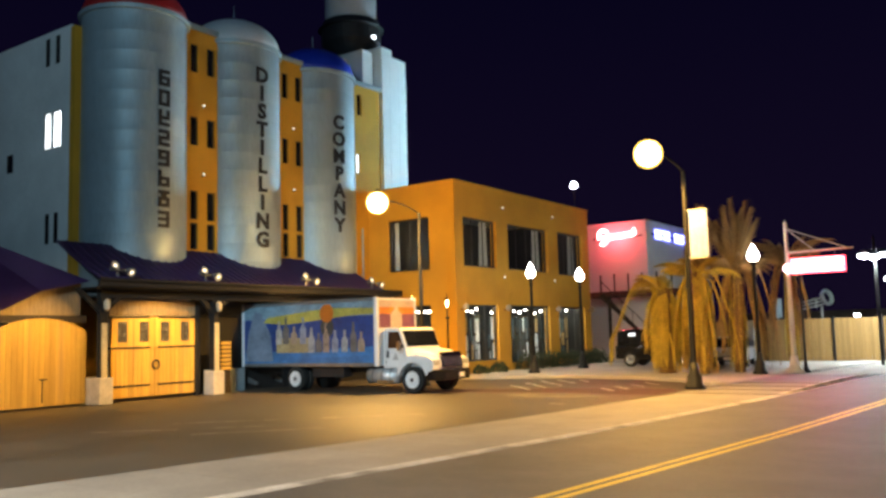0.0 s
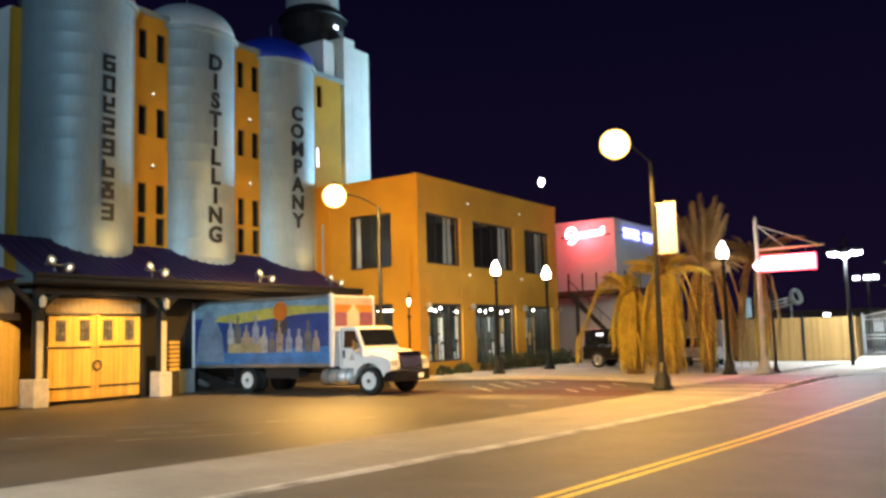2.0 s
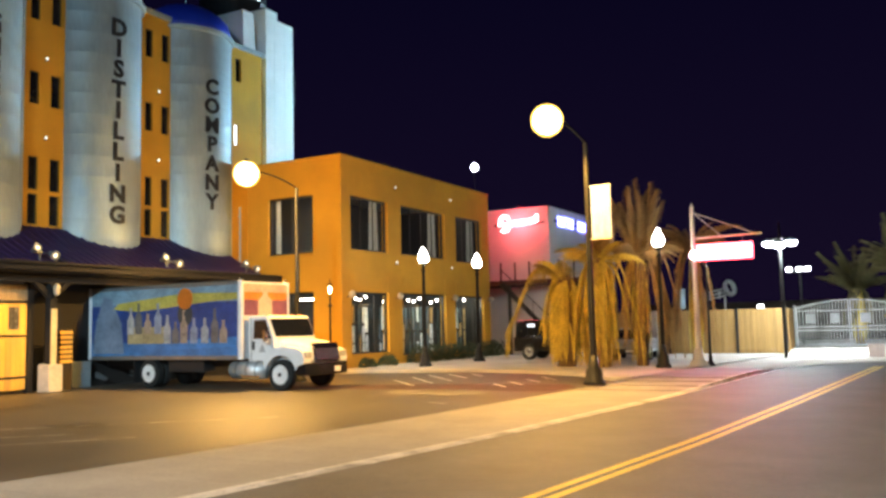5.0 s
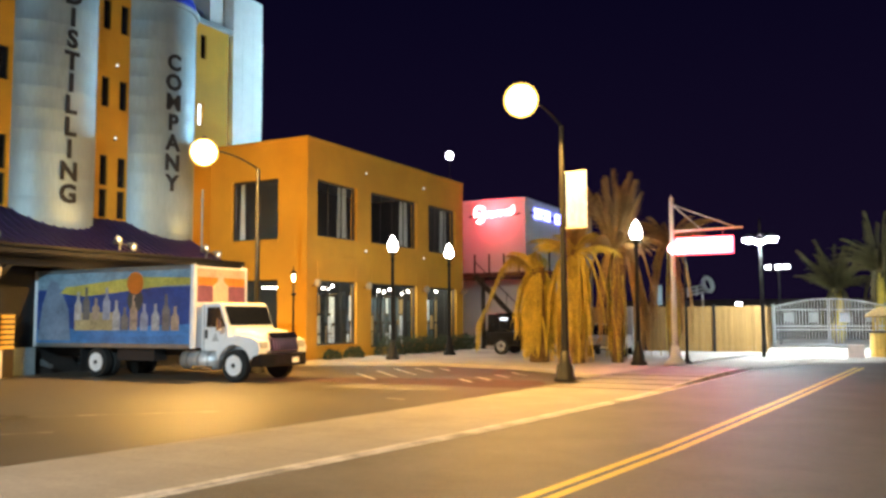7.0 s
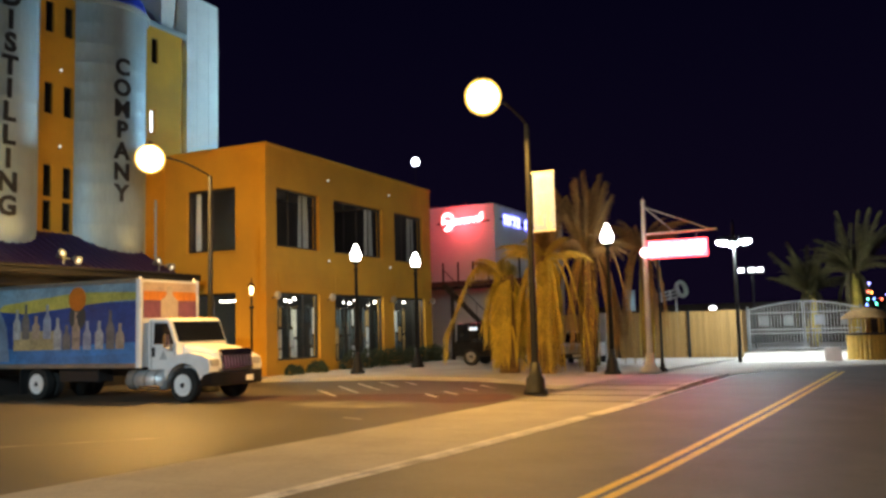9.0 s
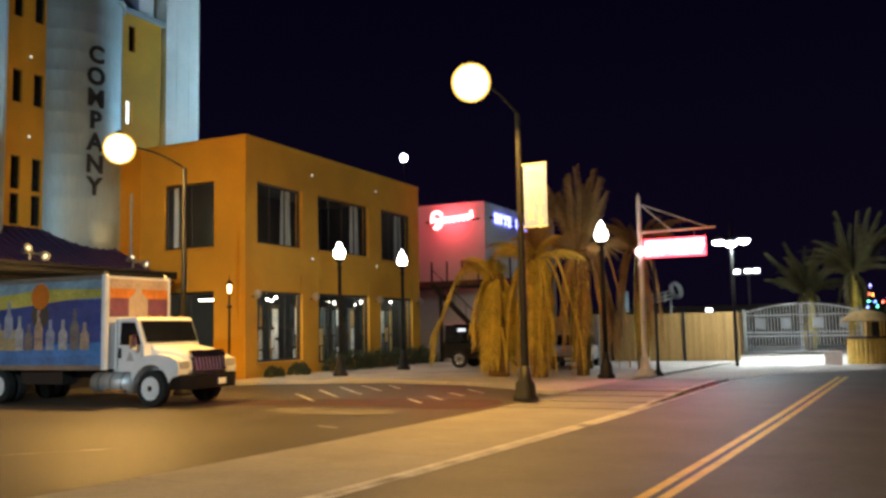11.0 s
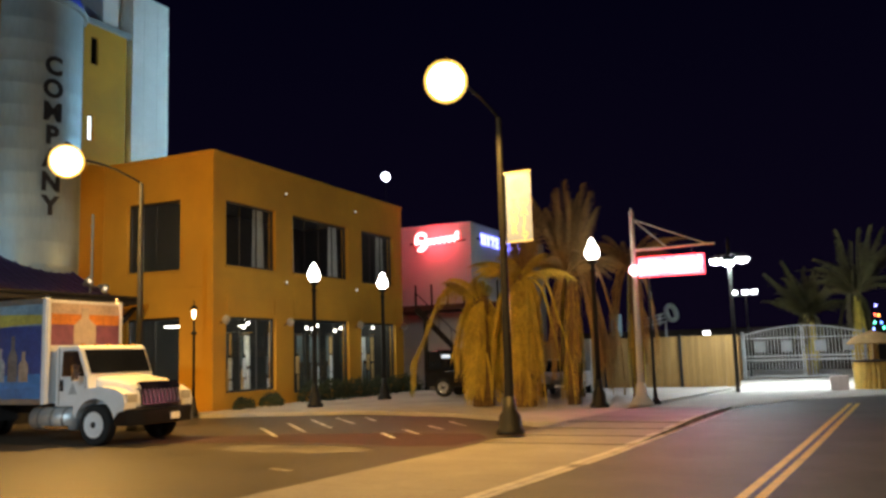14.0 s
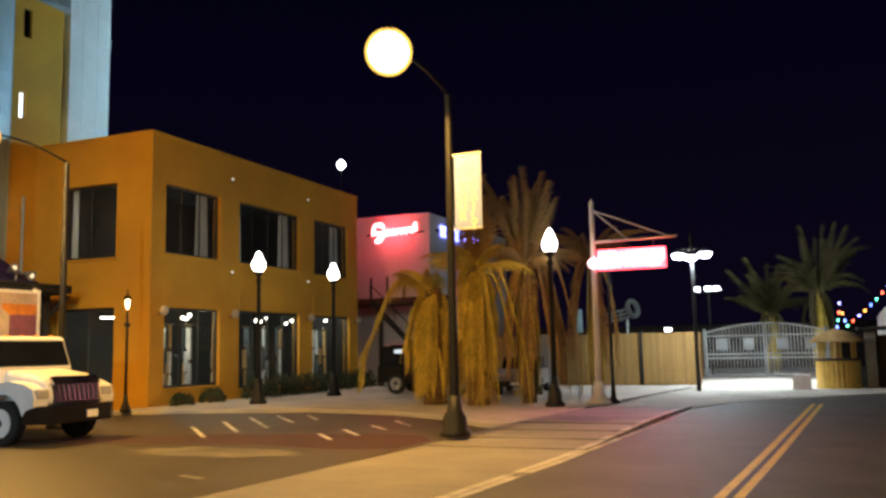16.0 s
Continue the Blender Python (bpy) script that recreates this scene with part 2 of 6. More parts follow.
def boxed(*a, bevel=0.0):
    return box(bmesh.new(), *a, bevel=bevel)


def tube(bm, p0, p1, r0, r1=None, seg=12, cap=True):
    r1 = r0 if r1 is None else r1
    p0, p1 = Vector(p0), Vector(p1)
    d = p1 - p0
    m = Matrix.Translation((p0 + p1) / 2) @ d.to_track_quat("Z", "Y").to_matrix().to_4x4()
    bmesh.ops.create_cone(bm, cap_ends=cap, segments=seg, radius1=r0, radius2=r1, depth=d.length, matrix=m)
    return bm


def tubed(*a, **k):
    return tube(bmesh.new(), *a, **k)


def lathe(bm, profile, seg=32, at=(0, 0, 0), hoop=False):
    if hoop:
        profile = [*profile, profile[0]]
    rings = []
    for r, z in profile:
        rings.append([bm.verts.new((at[0] + r * math.cos(2 * math.pi * i / seg), at[1] + r * math.sin(2 * math.pi * i / seg), at[2] + z)) for i in range(seg)])
    for a, b in zip(rings, rings[1:]):
        for i in range(seg):
            bm.faces.new((a[i], a[(i + 1) % seg], b[(i + 1) % seg], b[i]))
    if profile[0][0] > 0.001 and not hoop:
        bm.faces.new(rings[0][::-1])
    if profile[-1][0] > 0.001 and not hoop:
        bm.faces.new(rings[-1])
    bmesh.ops.remove_doubles(bm, verts=bm.verts, dist=0.0004)
    return bm


def lathed(profile, seg=32, at=(0, 0, 0), hoop=False):
    return lathe(bmesh.new(), profile, seg, at, hoop)


def extrude(bm, outline, axis, a, b, bevel=0.0):
    """A flat outline of pairs pushed along x, y or z from a to b."""
    def place(p, q, h):
        return {"x": (h, p, q), "y": (p, h, q), "z": (p, q, h)}[axis]
    lo = [bm.verts.new(place(p, q, a)) for p, q in outline]
    hi = [bm.verts.new(place(p, q, b)) for p, q in outline]
    fs = [bm.faces.new(lo), bm.faces.new(hi[::-1])]
    n = len(outline)
    for i in range(n):
        fs.append(bm.faces.new((lo[i], hi[i], hi[(i + 1) % n], lo[(i + 1) % n])))
    bmesh.ops.recalc_face_normals(bm, faces=fs)
    if bevel:
        es = list({e for f in fs for e in f.edges})
        bmesh.ops.bevel(bm, geom=es, offset=bevel, segments=2, affect="EDGES", profile=0.6)
    return bm


def extruded(*a, **k):
    return extrude(bmesh.new(), *a, **k)


def smooth(ob):
    for p in ob.data.polygons:
        p.use_smooth = True
    return ob


def text_mesh(words, size, depth=0.02):
    """Letters as a bmesh, centred, upright in x and z, facing -y."""
    cu = bpy.data.curves.new("letters", "FONT")
    cu.body, cu.size, cu.extrude, cu.align_x, cu.align_y = words, size, depth, "CENTER", "CENTER"
    cu.resolution_u = 3
    cu.offset = 0.035 * size
    tmp = bpy.data.objects.new("letters", cu)
    scene.collection.objects.link(tmp)
    me = bpy.data.meshes.new_from_object(tmp.evaluated_get(bpy.context.evaluated_depsgraph_get()))
    bm = bmesh.new()
    bm.from_mesh(me)
    bpy.data.objects.remove(tmp)
    bmesh.ops.transform(bm, matrix=pose(0, 0, 0, 90), verts=bm.verts)
    return bm


def pipe(pts, r, seg=6):
    """One bent tube along the points."""
    bm = bmesh.new()
    pts = [Vector(p) for p in pts]
    rings = []
    for i, p in enumerate(pts):
        d = (pts[min(i + 1, len(pts) - 1)] - pts[max(i - 1, 0)]).normalized()
        u = d.cross(Vector((0.13, 0.97, 0.21))).normalized()
        w = d.cross(u).normalized()
        rings.append([bm.verts.new(p + r * (math.cos(2 * math.pi * k / seg) * u + math.sin(2 * math.pi * k / seg) * w)) for k in range(seg)])
    for a, b in zip(rings, rings[1:]):
        for k in range(seg):
            bm.faces.new((a[k], a[(k + 1) % seg], b[(k + 1) % seg], b[k]))
    bm.faces.new(rings[0][::-1]), bm.faces.new(rings[-1])
    return bm


def wall_with_holes(name, axis, at, thick, lo, hi, z0, z1, holes, material, label, parent=None):
    """An upright wall of real thickness in the plane axis = at (its outer face), with rectangular openings (a, b, bottom, top)."""
    bm = bmesh.new()
    us = sorted({lo, hi, *[h[0] for h in holes], *[h[1] for h in holes]})
    ws = sorted({z0, z1, *[h[2] for h in holes], *[h[3] for h in holes]})
    def inside(u, w):
        return any(h[0] < u < h[1] and h[2] < w < h[3] for h in holes)
    for u0, u1 in zip(us, us[1:]):
        for w0, w1 in zip(ws, ws[1:]):
            if not inside((u0 + u1) / 2, (w0 + w1) / 2):
                if axis == "x":
                    box(bm, at - thick, u0, w0, at, u1, w1)
                else:
                    box(bm, u0, at, w0, u1, at + thick, w1)
    bmesh.ops.remove_doubles(bm, verts=bm.verts, dist=0.001)
    # the faces between two joined blocks are not needed
    seen = {}
    for f in bm.faces:
        c = f.calc_center_median()
        seen.setdefault((round(c.x, 3), round(c.y, 3), round(c.z, 3)), []).append(f)
    bmesh.ops.delete(bm, geom=[f for fs in seen.values() if len(fs) > 1 for f in fs], context="FACES_ONLY")
    ob = part(name, bm, material, parent)
    return ob if parent else tagged(ob, label, "wall", "", "structure")

# ---- ground ----
solid("ground", boxed(-300, -300, -0.30, 300, 300, 0.0), LOT, "dark worn asphalt ground of the parking lot", "ground", "structure")


def kerb_x(y):
    return -9.5 + 0.147 * (y - 8.8) if y < 18 else (-8.15 + 0.109 * (y - 18) if y < 25.8 else -7.3 + 0.068 * (y - 25.8))


def strip_x(y):
    return -12.95 + 0.19 * (y - 8.0) if y < 12.6 else (-12.08 + 0.135 * (y - 12.6) if y < 20 else -11.08 + 0.09 * (y - 20))


def line_x(y):
    return -5.75 + 0.12 * (y - 10) if y < 18 else (-4.79 + 0.086 * (y - 18) if y < 26 else -4.1 + 0.077 * (y - 26))


rb = bmesh.new()
ys = [-40 + 4 * i for i in range(22)]
extrude(rb, [(kerb_x(y), y) for y in ys] + [(kerb_x(y) + 34, y) for y in reversed(ys)], "z", -0.2, 0.008)
solid("road", rb, ASPHALT, "grey asphalt street with faint patches", "road", "structure")
for off in (-0.112, 0.112):
    yb = bmesh.new()
    pts = [-30 + 2.5 * i for i in range(29)]
    lo = [yb.verts.new((line_x(y) + off - 0.065, y, 0.013)) for y in pts]
    hi = [yb.verts.new((line_x(y) + off + 0.065, y, 0.013)) for y in pts]
    for i in range(len(pts) - 1):
        yb.faces.new((lo[i], hi[i], hi[i + 1], lo[i + 1]))
    tagged(part("road_line", yb, YELLOW, None), "worn yellow centre line painted on the street", "road line", "double yellow line", "structure")

# concrete walk between the lot and the street, in slabs with open joints
walk_strip = thing("pavement", (0, 0, 0), "pale concrete walk between lot and street, in slabs", "pavement", kind="structure")
y = -20.0
while y < 37.4:
    y2 = y + 1.52
    h = 0.02 + 0.092 * min(1.0, max(0.0, (y - 26.0) / 6.0)) * min(1.0, max(0.0, (38.0 - y) / 3.0))
    bm = bmesh.new()
    q = [(strip_x(y), y), (kerb_x(y) - 0.16, y), (kerb_x(y2) - 0.16, y2 - 0.008), (strip_x(y2), y2 - 0.008)]
    extrude(bm, q, "z", -0.05, h)
    part("slab", bm, CONCRETE, walk_strip)
    bm = bmesh.new()
    q = [(kerb_x(y) - 0.157, y), (kerb_x(y), y), (kerb_x(y2), y2 - 0.012), (kerb_x(y2) - 0.157, y2 - 0.012)]
    extrude(bm, q, "z", -0.05, h + 0.003)
    part("kerb_stone", bm, KERB, walk_strip)
    bm = bmesh.new()
    q = [(kerb_x(y) + 0.005, y), (kerb_x(y) + 0.13, y), (kerb_x(y2) + 0.13, y2 - 0.03), (kerb_x(y2) + 0.005, y2 - 0.03)]
    extrude(bm, q, "z", -0.05, 0.014)
    part("gutter_stone", bm, KERB, walk_strip)
    y = y2

# raised plaza before the ochre building
plaza_outline = [(-24.4, 33.1), (-21.5, 34.3), (-18.0, 35.2), (-14.6, 34.4), (-12.4, 33.0), (-10.7, 31.2), (-9.95, 31.2), (-8.9, 41.0), (-7.6, 50.3), (-24.4, 50.3)]
solid("plaza", extruded(plaza_outline, "z", -0.05, 0.12, bevel=0.02), PLAZA, "pale concrete plaza with a low kerb", "plaza", "structure")
solid("gate_apron", extruded([(-9.3, 37.9), (-6.5, 37.9), (-4.9, 42.0), (0.5, 47.0), (3.0, 50.6), (-9.0, 50.6)], "z", -0.05, 0.02), PLAZA, "bright concrete apron before the metal gate", "pavement", "structure")

solid("gate_ramp", extruded([(50.6, -0.05), (50.6, 0.016), (55.6, 0.22), (75.0, 0.24), (75.0, -0.05)], "x", -9.0, 3.0), PLAZA, "bright concrete ramp up to the metal gate", "pavement", "structure")
# parking hatching
for x0, y0, x1, y1 in ((-18.4, 30.0, -16.3, 27.8), (-18.6, 31.6, -16.25, 29.0), (-18.7, 33.0, -16.2, 30.2), (-18.2, 33.7, -16.2, 31.5), (-17.3, 34.0, -16.15, 32.6),
                       (-13.95, 29.0, -13.0, 27.9), (-13.9, 30.1, -12.8, 28.8), (-13.7, 31.2, -12.8, 30.2), (-13.7, 32.6, -12.65, 31.25)):
    d = Vector((x1 - x0, y1 - y0, 0)).normalized()
    n = Vector((-d.y, d.x, 0)) * 0.06
    bm = bmesh.new()
    bm.faces.new([bm.verts.new(Vector(p) + s * n) for p, s in (((x0, y0, 0.006), -1), ((x1, y1, 0.006), -1), ((x1, y1, 0.006), 1), ((x0, y0, 0.006), 1))])
    tagged(part("parking_line", bm, WHITEPAINT, None), "worn white hatching stripe painted on the lot", "parking line", "parking hatching", "structure")
# faded remains of older stripes
FADED = mat("faded_paint", (0.34, 0.32, 0.28), 0.75, 0, 0.35, 4.0, 25, 0.3, (0.17, 0.155, 0.13), (0.42, 0.55))
for x0, y0, x1, y1 in ((-17.6, 13.6, -16.2, 14.8), (-16.6, 12.7, -14.6, 14.9), (-19.4, 12.0, -17.8, 13.3), (-17.9, 15.4, -14.2, 18.7), (-19.2, 14.2, -17.0, 16.2), (-12.7, 22.6, -12.1, 22.4)):
    d = Vector((x1 - x0, y1 - y0, 0)).normalized()
    n = Vector((-d.y, d.x, 0)) * 0.07
    bm = bmesh.new()
    bm.faces.new([bm.verts.new(Vector(p) + s * n) for p, s in (((x0, y0, 0.006), -1), ((x1, y1, 0.006), -1), ((x1, y1, 0.006), 1), ((x0, y0, 0.006), 1))])
    tagged(part("parking_line", bm, FADED, None), "faded old stripe on the lot asphalt", "parking line", "old stripes", "structure")
# shade and red neon tint, painted as a flat band along the edge of the plaza
bm = bmesh.new()
bm.faces.new([bm.verts.new((px, py, 0.003)) for px, py in ((-20.5, 26.6), (-18.6, 27.6), (-16.2, 28.5), (-13.6, 29.1), (-11.4, 29.2), (-10.75, 28.2), (-10.9, 26.6), (-12.0, 26.3), (-13.8, 26.7), (-16.0, 26.5), (-18.5, 25.9), (-20.4, 25.9))])
solid("asphalt_band", bm, mat("maroon_shade", (0.075, 0.034, 0.03), 0.7, 0, 0.4, 0.9, 24, 0.5, (0.045, 0.032, 0.03)), "dark band before the plaza, shade and red neon tint painted on", "patch", "structure")
# stained worn patch
bm = bmesh.new()
bm.faces.new([bm.verts.new((-14.2 + 1.9 * math.cos(a / 18 * math.pi) * (1 + 0.2 * math.sin(a * 1.7)), 25.4 + 0.7 * math.sin(a / 18 * math.pi), 0.005)) for a in range(36)])
solid("asphalt_patch", bm, mat("patch_asphalt", (0.20, 0.185, 0.16), 0.8, 0, 0.4, 1.2, 20, 0.3, (0.10, 0.09, 0.075), (0.42, 0.6)), "pale repair patch in the lot asphalt", "patch", "structure")

# ---- silo building ----
SX, SR = -31.0, 2.10
SILOS = ((21.2, RED, "red"), (26.6, WHITEDOME, "white"), (31.97, BLUE, "blue"))
STOP = 15.6


def glyph(bm, cells, w, h):
    """A plain block sign of the size of a letter: filled cells of a grid, three wide and five high, joined into one slab."""
    on = {(k % 3, 4 - k // 3) for k in range(15) if cells[k] == "x"}
    us, ws = (-w / 2, -w * 0.23, w * 0.23, w / 2), [-h / 2 + h * k / 5 for k in range(6)]
    vs = {}
    def v(i, d, k):
        if (i, d, k) not in vs:
            vs[i, d, k] = bm.verts.new((us[i], d, ws[k]))
        return vs[i, d, k]
    for i, k in on:
        for d in (-0.02, 0.02):
            bm.faces.new((v(i, d, k), v(i + 1, d, k), v(i + 1, d, k + 1), v(i, d, k + 1)))
        for di, dk, a, b in ((-1, 0, (i, k), (i, k + 1)), (1, 0, (i + 1, k), (i + 1, k + 1)), (0, -1, (i, k), (i + 1, k)), (0, 1, (i, k + 1), (i + 1, k + 1))):
            if (i + di, k + dk) not in on:
                bm.faces.new((v(a[0], -0.02, a[1]), v(b[0], -0.02, b[1]), v(b[0], 0.02, b[1]), v(a[0], 0.02, a[1])))
    return bm


WORDS = ("SIGNSIGN", "DISTILLING", "COMPANY")
TOPZ = (12.78, 14.12, 12.93)
PITCH = (0.825, 0.84, 0.875)
FACING = (-3.0, -6.0, -11.0)
CELLS = ("xxxx..xxxx.xxxx", "xxxx.xx.xx.xxxx", "x.xx.xxxxx..xxx", "xxx..xxxxx..xxx", "xxxx.xxxx..xxxx", "x..x..xxxx.xxxx", "xxx.x.xxxx.xxxx", "xxx..xxxx..xxxx")
for (sy, dome_mat, colour), word, top, pitch, facing in zip(SILOS, WORDS, TOPZ, PITCH, FACING):
    silo = thing("silo", (SX, sy, 0), f"galvanised steel grain silo with a {colour} dome and black lettering", "silo", "silos")
    prof = []
    z = 4.0
    while z < STOP - 0.2:
        prof += [(SR, z), (SR, z + 0.72), (SR + 0.006, z + 0.75), (SR + 0.006, z + 0.79), (SR, z + 0.82)]
        z += 0.82
    prof += [(SR, STOP)]
    smooth(part("cylinder", lathed(prof, 56), GALV, silo))
    part("rim", lathed([(SR + 0.0, STOP - 0.12), (SR + 0.13, STOP - 0.10), (SR + 0.15, STOP + 0.06), (SR + 0.02, STOP + 0.10)], 56), GALV, silo)
    dome_h = 1.55
    dp = [((SR + 0.04) * math.cos(a * math.pi / 24), STOP + 0.08 + dome_h * math.sin(a * math.pi / 24)) for a in range(12)] + [(0.12, STOP + 0.08 + dome_h)]
    smooth(part("dome", lathed(dp, 56), dome_mat, silo, f"{colour} painted dome"))
    part("finial", lathed([(0.12, STOP + 1.6), (0.10, STOP + 1.75), (0.03, STOP + 1.8), (0.02, STOP + 2.4), (0.0, STOP + 2.45)], 10), GALV, silo)
    for ang in range(-80, 81, 20):
        bx, by = (SR + 0.01) * math.cos(radians(ang)), (SR + 0.01) * math.sin(radians(ang))
        bm = tubed((bx, by, 5.0), (bx, by, STOP - 0.1), 0.018, seg=5)
        if ang in (40, 60):
            part("ladder_rail" if ang == 40 else "conduit", bm, GALV, silo)
        else:
            bm.free()
    for i, ch in enumerate(word):
        zz = top - i * pitch
        if word[0] == "S":
            bm = glyph(bmesh.new(), CELLS[i], 0.50, 0.66)
        else:
            bm = text_mesh(ch, 0.95, 0.02)
        bmesh.ops.transform(bm, matrix=pose(0, 0, 0, 0, 0, facing) @ pose(SR + 0.05, 0, zz, 0, 0, 90), verts=bm.verts)
        part("letter" if word[0] != "S" else "sign_block", bm, LETTER, silo)

# ochre infill walls with slit windows
slits_1 = [(23.02, 23.42, 13.6, 14.65), (24.0, 24.42, 13.6, 14.65), (23.02, 23.42, 10.4, 11.6), (24.0, 24.42, 10.4, 11.6), (23.02, 23.42, 6.1, 8.6), (24.0, 24.42, 6.1, 8.6)]
slits = []
for base in (0.0, 5.45):
    for a, b in ((23.28, 23.68), (24.18, 24.60)):
        for z0, z1 in ((13.85, 15.1), (10.6, 11.85), (7.35, 8.6), (6.05, 7.2)):
            slits.append((a + base, b + base, z0, z1))
slits += [(34.28, 34.66, 14.1, 15.25), (34.2, 34.5, 10.9, 11.95)]
silo_wall = wall_with_holes("wall_east", "x", -30.0, 0.35, 22.2, 36.2, 4.0, 15.75, slits, OCHRE, "ochre stucco wall between the silos, with slit windows")
coping = solid("trim", boxed(-30.4, 22.2, 15.75, -29.93, 36.4, 16.0, bevel=0.02), GALV, "grey metal coping along the ochre wall", "trim", "structure")
LITWIN = glow("lit_window_glass", (0.85, 0.95, 1.0), 2.2)
for a, b, z0, z1 in slits:
    w = thing("window", (-30.12, (a + b) / 2, z0), "narrow dark slit window in a bronze frame", "window", "slit windows", "structure")
    hw, hh = (b - a) / 2, z1 - z0
    bm = bmesh.new()
    box(bm, -0.06, -hw, 0, 0.04, -hw + 0.04, hh), box(bm, -0.06, hw - 0.04, 0, 0.04, hw, hh)
    box(bm, -0.06, -hw + 0.04, 0, 0.04, hw - 0.04, 0.04), box(bm, -0.06, -hw + 0.04, hh - 0.04, 0.04, hw - 0.04, hh)
    part("window_frame", bm, FRAME, w)
    part("pane", boxed(-0.02, -hw + 0.04, 0.04, -0.005, hw - 0.04, hh - 0.04), LITWIN if a > 34 and z0 < 12 else DARKGLASS, w)
# white south wing, a little behind the first silo
solid("wall_strip", boxed(-32.09, 18.96, 0.0, -31.8, 20.2, 15.1), OCHRE, "narrow ochre stucco strip beside the silo", "wall", "structure")
pairs = [(-33.95, -33.65, 13.75, 14.95), (-33.2, -32.9, 13.75, 14.95), (-33.95, -33.45, 10.2, 11.75), (-33.3, -32.75, 10.2, 11.75), (-33.8, -33.5, 6.25, 7.5), (-33.15, -32.85, 6.25, 7.5), (-36.9, -36.4, 9.6, 10.4)]
wall_with_holes("wall_south", "y", 18.97, 0.3, -48.0, -32.10, 0.0, 15.2, pairs, WHITEWALL, "tall white sided wall with slit windows")
for i, (a, b, z0, z1) in enumerate(pairs):
    lit = 10 < z0 < 10.5
    w = thing("window", ((a + b) / 2, 18.99, z0), "brightly lit slit window with vertical bars" if lit else "narrow dark slit window", "window", "slit windows", "structure")
    hw, hh = (b - a) / 2, z1 - z0
    bm = bmesh.new()
    box(bm, -hw, -0.02, 0, -hw + 0.03, 0.08, hh), box(bm, hw - 0.03, -0.02, 0, hw, 0.08, hh), box(bm, -hw, -0.02, hh - 0.03, hw, 0.08, hh), box(bm, -hw, -0.02, 0, hw, 0.08, 0.03)
    if lit:
        for bx in (-0.11, 0.06):
            box(bm, bx, -0.02, 0.03, bx + 0.06, 0.06, hh - 0.03)
    part("window_frame", bm, FRAME, w)
    part("pane", boxed(-hw + 0.03, 0.03, 0.03, hw - 0.03, 0.05, hh - 0.03), glow("bright_window_glass", (0.85, 0.95, 1.0), 6.0) if lit else DARKGLASS, w)
solid("roof", boxed(-48.0, 19.27, 14.9, -30.36, 36.2, 15.05), WHITEWALL, "flat roof of the silo building", "roof", "structure")
solid("wall_back", boxed(-48.3, 19.27, 0, -48.0, 40, 14.9), WHITEWALL, "plain back wall of the silo building", "wall", "structure")
solid("roof_parapet", extruded([(-48, 15.2), (-34.4, 15.2), (-32.6, 15.75), (-32.2, 15.75), (-32.2, 15.2)], "y", 20.6, 20.9), WHITEWALL, "sloped white parapet above the white wing", "parapet", "structure")

# white tower with a dark lantern gallery
tower = thing("tower", (0, 0, 0), "white stair tower with a dark gallery and a white lantern", "tower")
part("shaft", boxed(-34.0, 36.62, 9.41, -30.1, 38.82, 18.15, bevel=0.03), WHITEWALL, tower)
part("raised_front", boxed(-33.2, 36.62, 18.15, -30.1, 37.55, 18.55, bevel=0.02), WHITEWALL, tower)
part("recess", boxed(-34.0, 35.9, 15.0, -30.75, 36.6, 18.05, bevel=0.02), WHITEWALL, tower)
part("pillar", boxed(-33.0, 35.05, 15.06, -30.2, 35.88, 18.0, bevel=0.03), WHITEWALL, tower)
part("side_block", boxed(-36.0, 34.4, 15.06, -31.2, 35.03, 17.6, bevel=0.03), WHITEWALL, tower)
for y in (37.3, 38.1):
    part("panel_rib", boxed(-30.1, y, 9.5, -30.092, y + 0.05, 18.1), WHITEWALL, tower)
part("gallery", lathed([(1.2, 18.4), (1.5, 18.9), (1.75, 19.2), (1.75, 20.2), (1.65, 20.5)], 28, (-32.6, 36.9, 0)), BLACKPLASTIC, tower, "dark gallery band")
part("gallery_rail", lathed([(1.76, 20.0), (1.9, 20.0), (1.95, 20.05), (1.9, 20.1)], 28, (-32.6, 36.9, 0), True), IRON, tower)
part("lantern", lathed([(1.5, 20.4), (1.5, 23.0), (1.0, 24.2), (0.1, 24.9)], 28, (-32.6, 36.9, 0)), WHITEDOME, tower, "white round lantern")
part("flood_lens", lathed([(0.01, 0.0), (0.2, 0.05), (0.22, 0.2), (0.05, 0.3)], 12, (-31.0, 36.9, 19.2)), glow("tower_flood", (0.85, 0.95, 1.0), 3.0), tower, "small white floodlight")
for z in (15.3, 12.2):
    part("bracket", boxed(-30.5, 38.82, z, -30.25, 39.0, z + 0.3), IRON, tower)

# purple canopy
# dark timber taken near black: the shade below the roof is in its colour
CANOPY_TIMBER = mat("shade_black_timber", (0.010, 0.009, 0.009), 0.95, 0, 0.3, 2.0, 20, 0.2)
canopy = thing("canopy", (0, 0, 0), "purple standing-seam metal canopy on dark timber", "canopy")


def roof_z(x):
    return 4.42 + (x + 27.15) / (-30.0 + 27.15) * 1.55


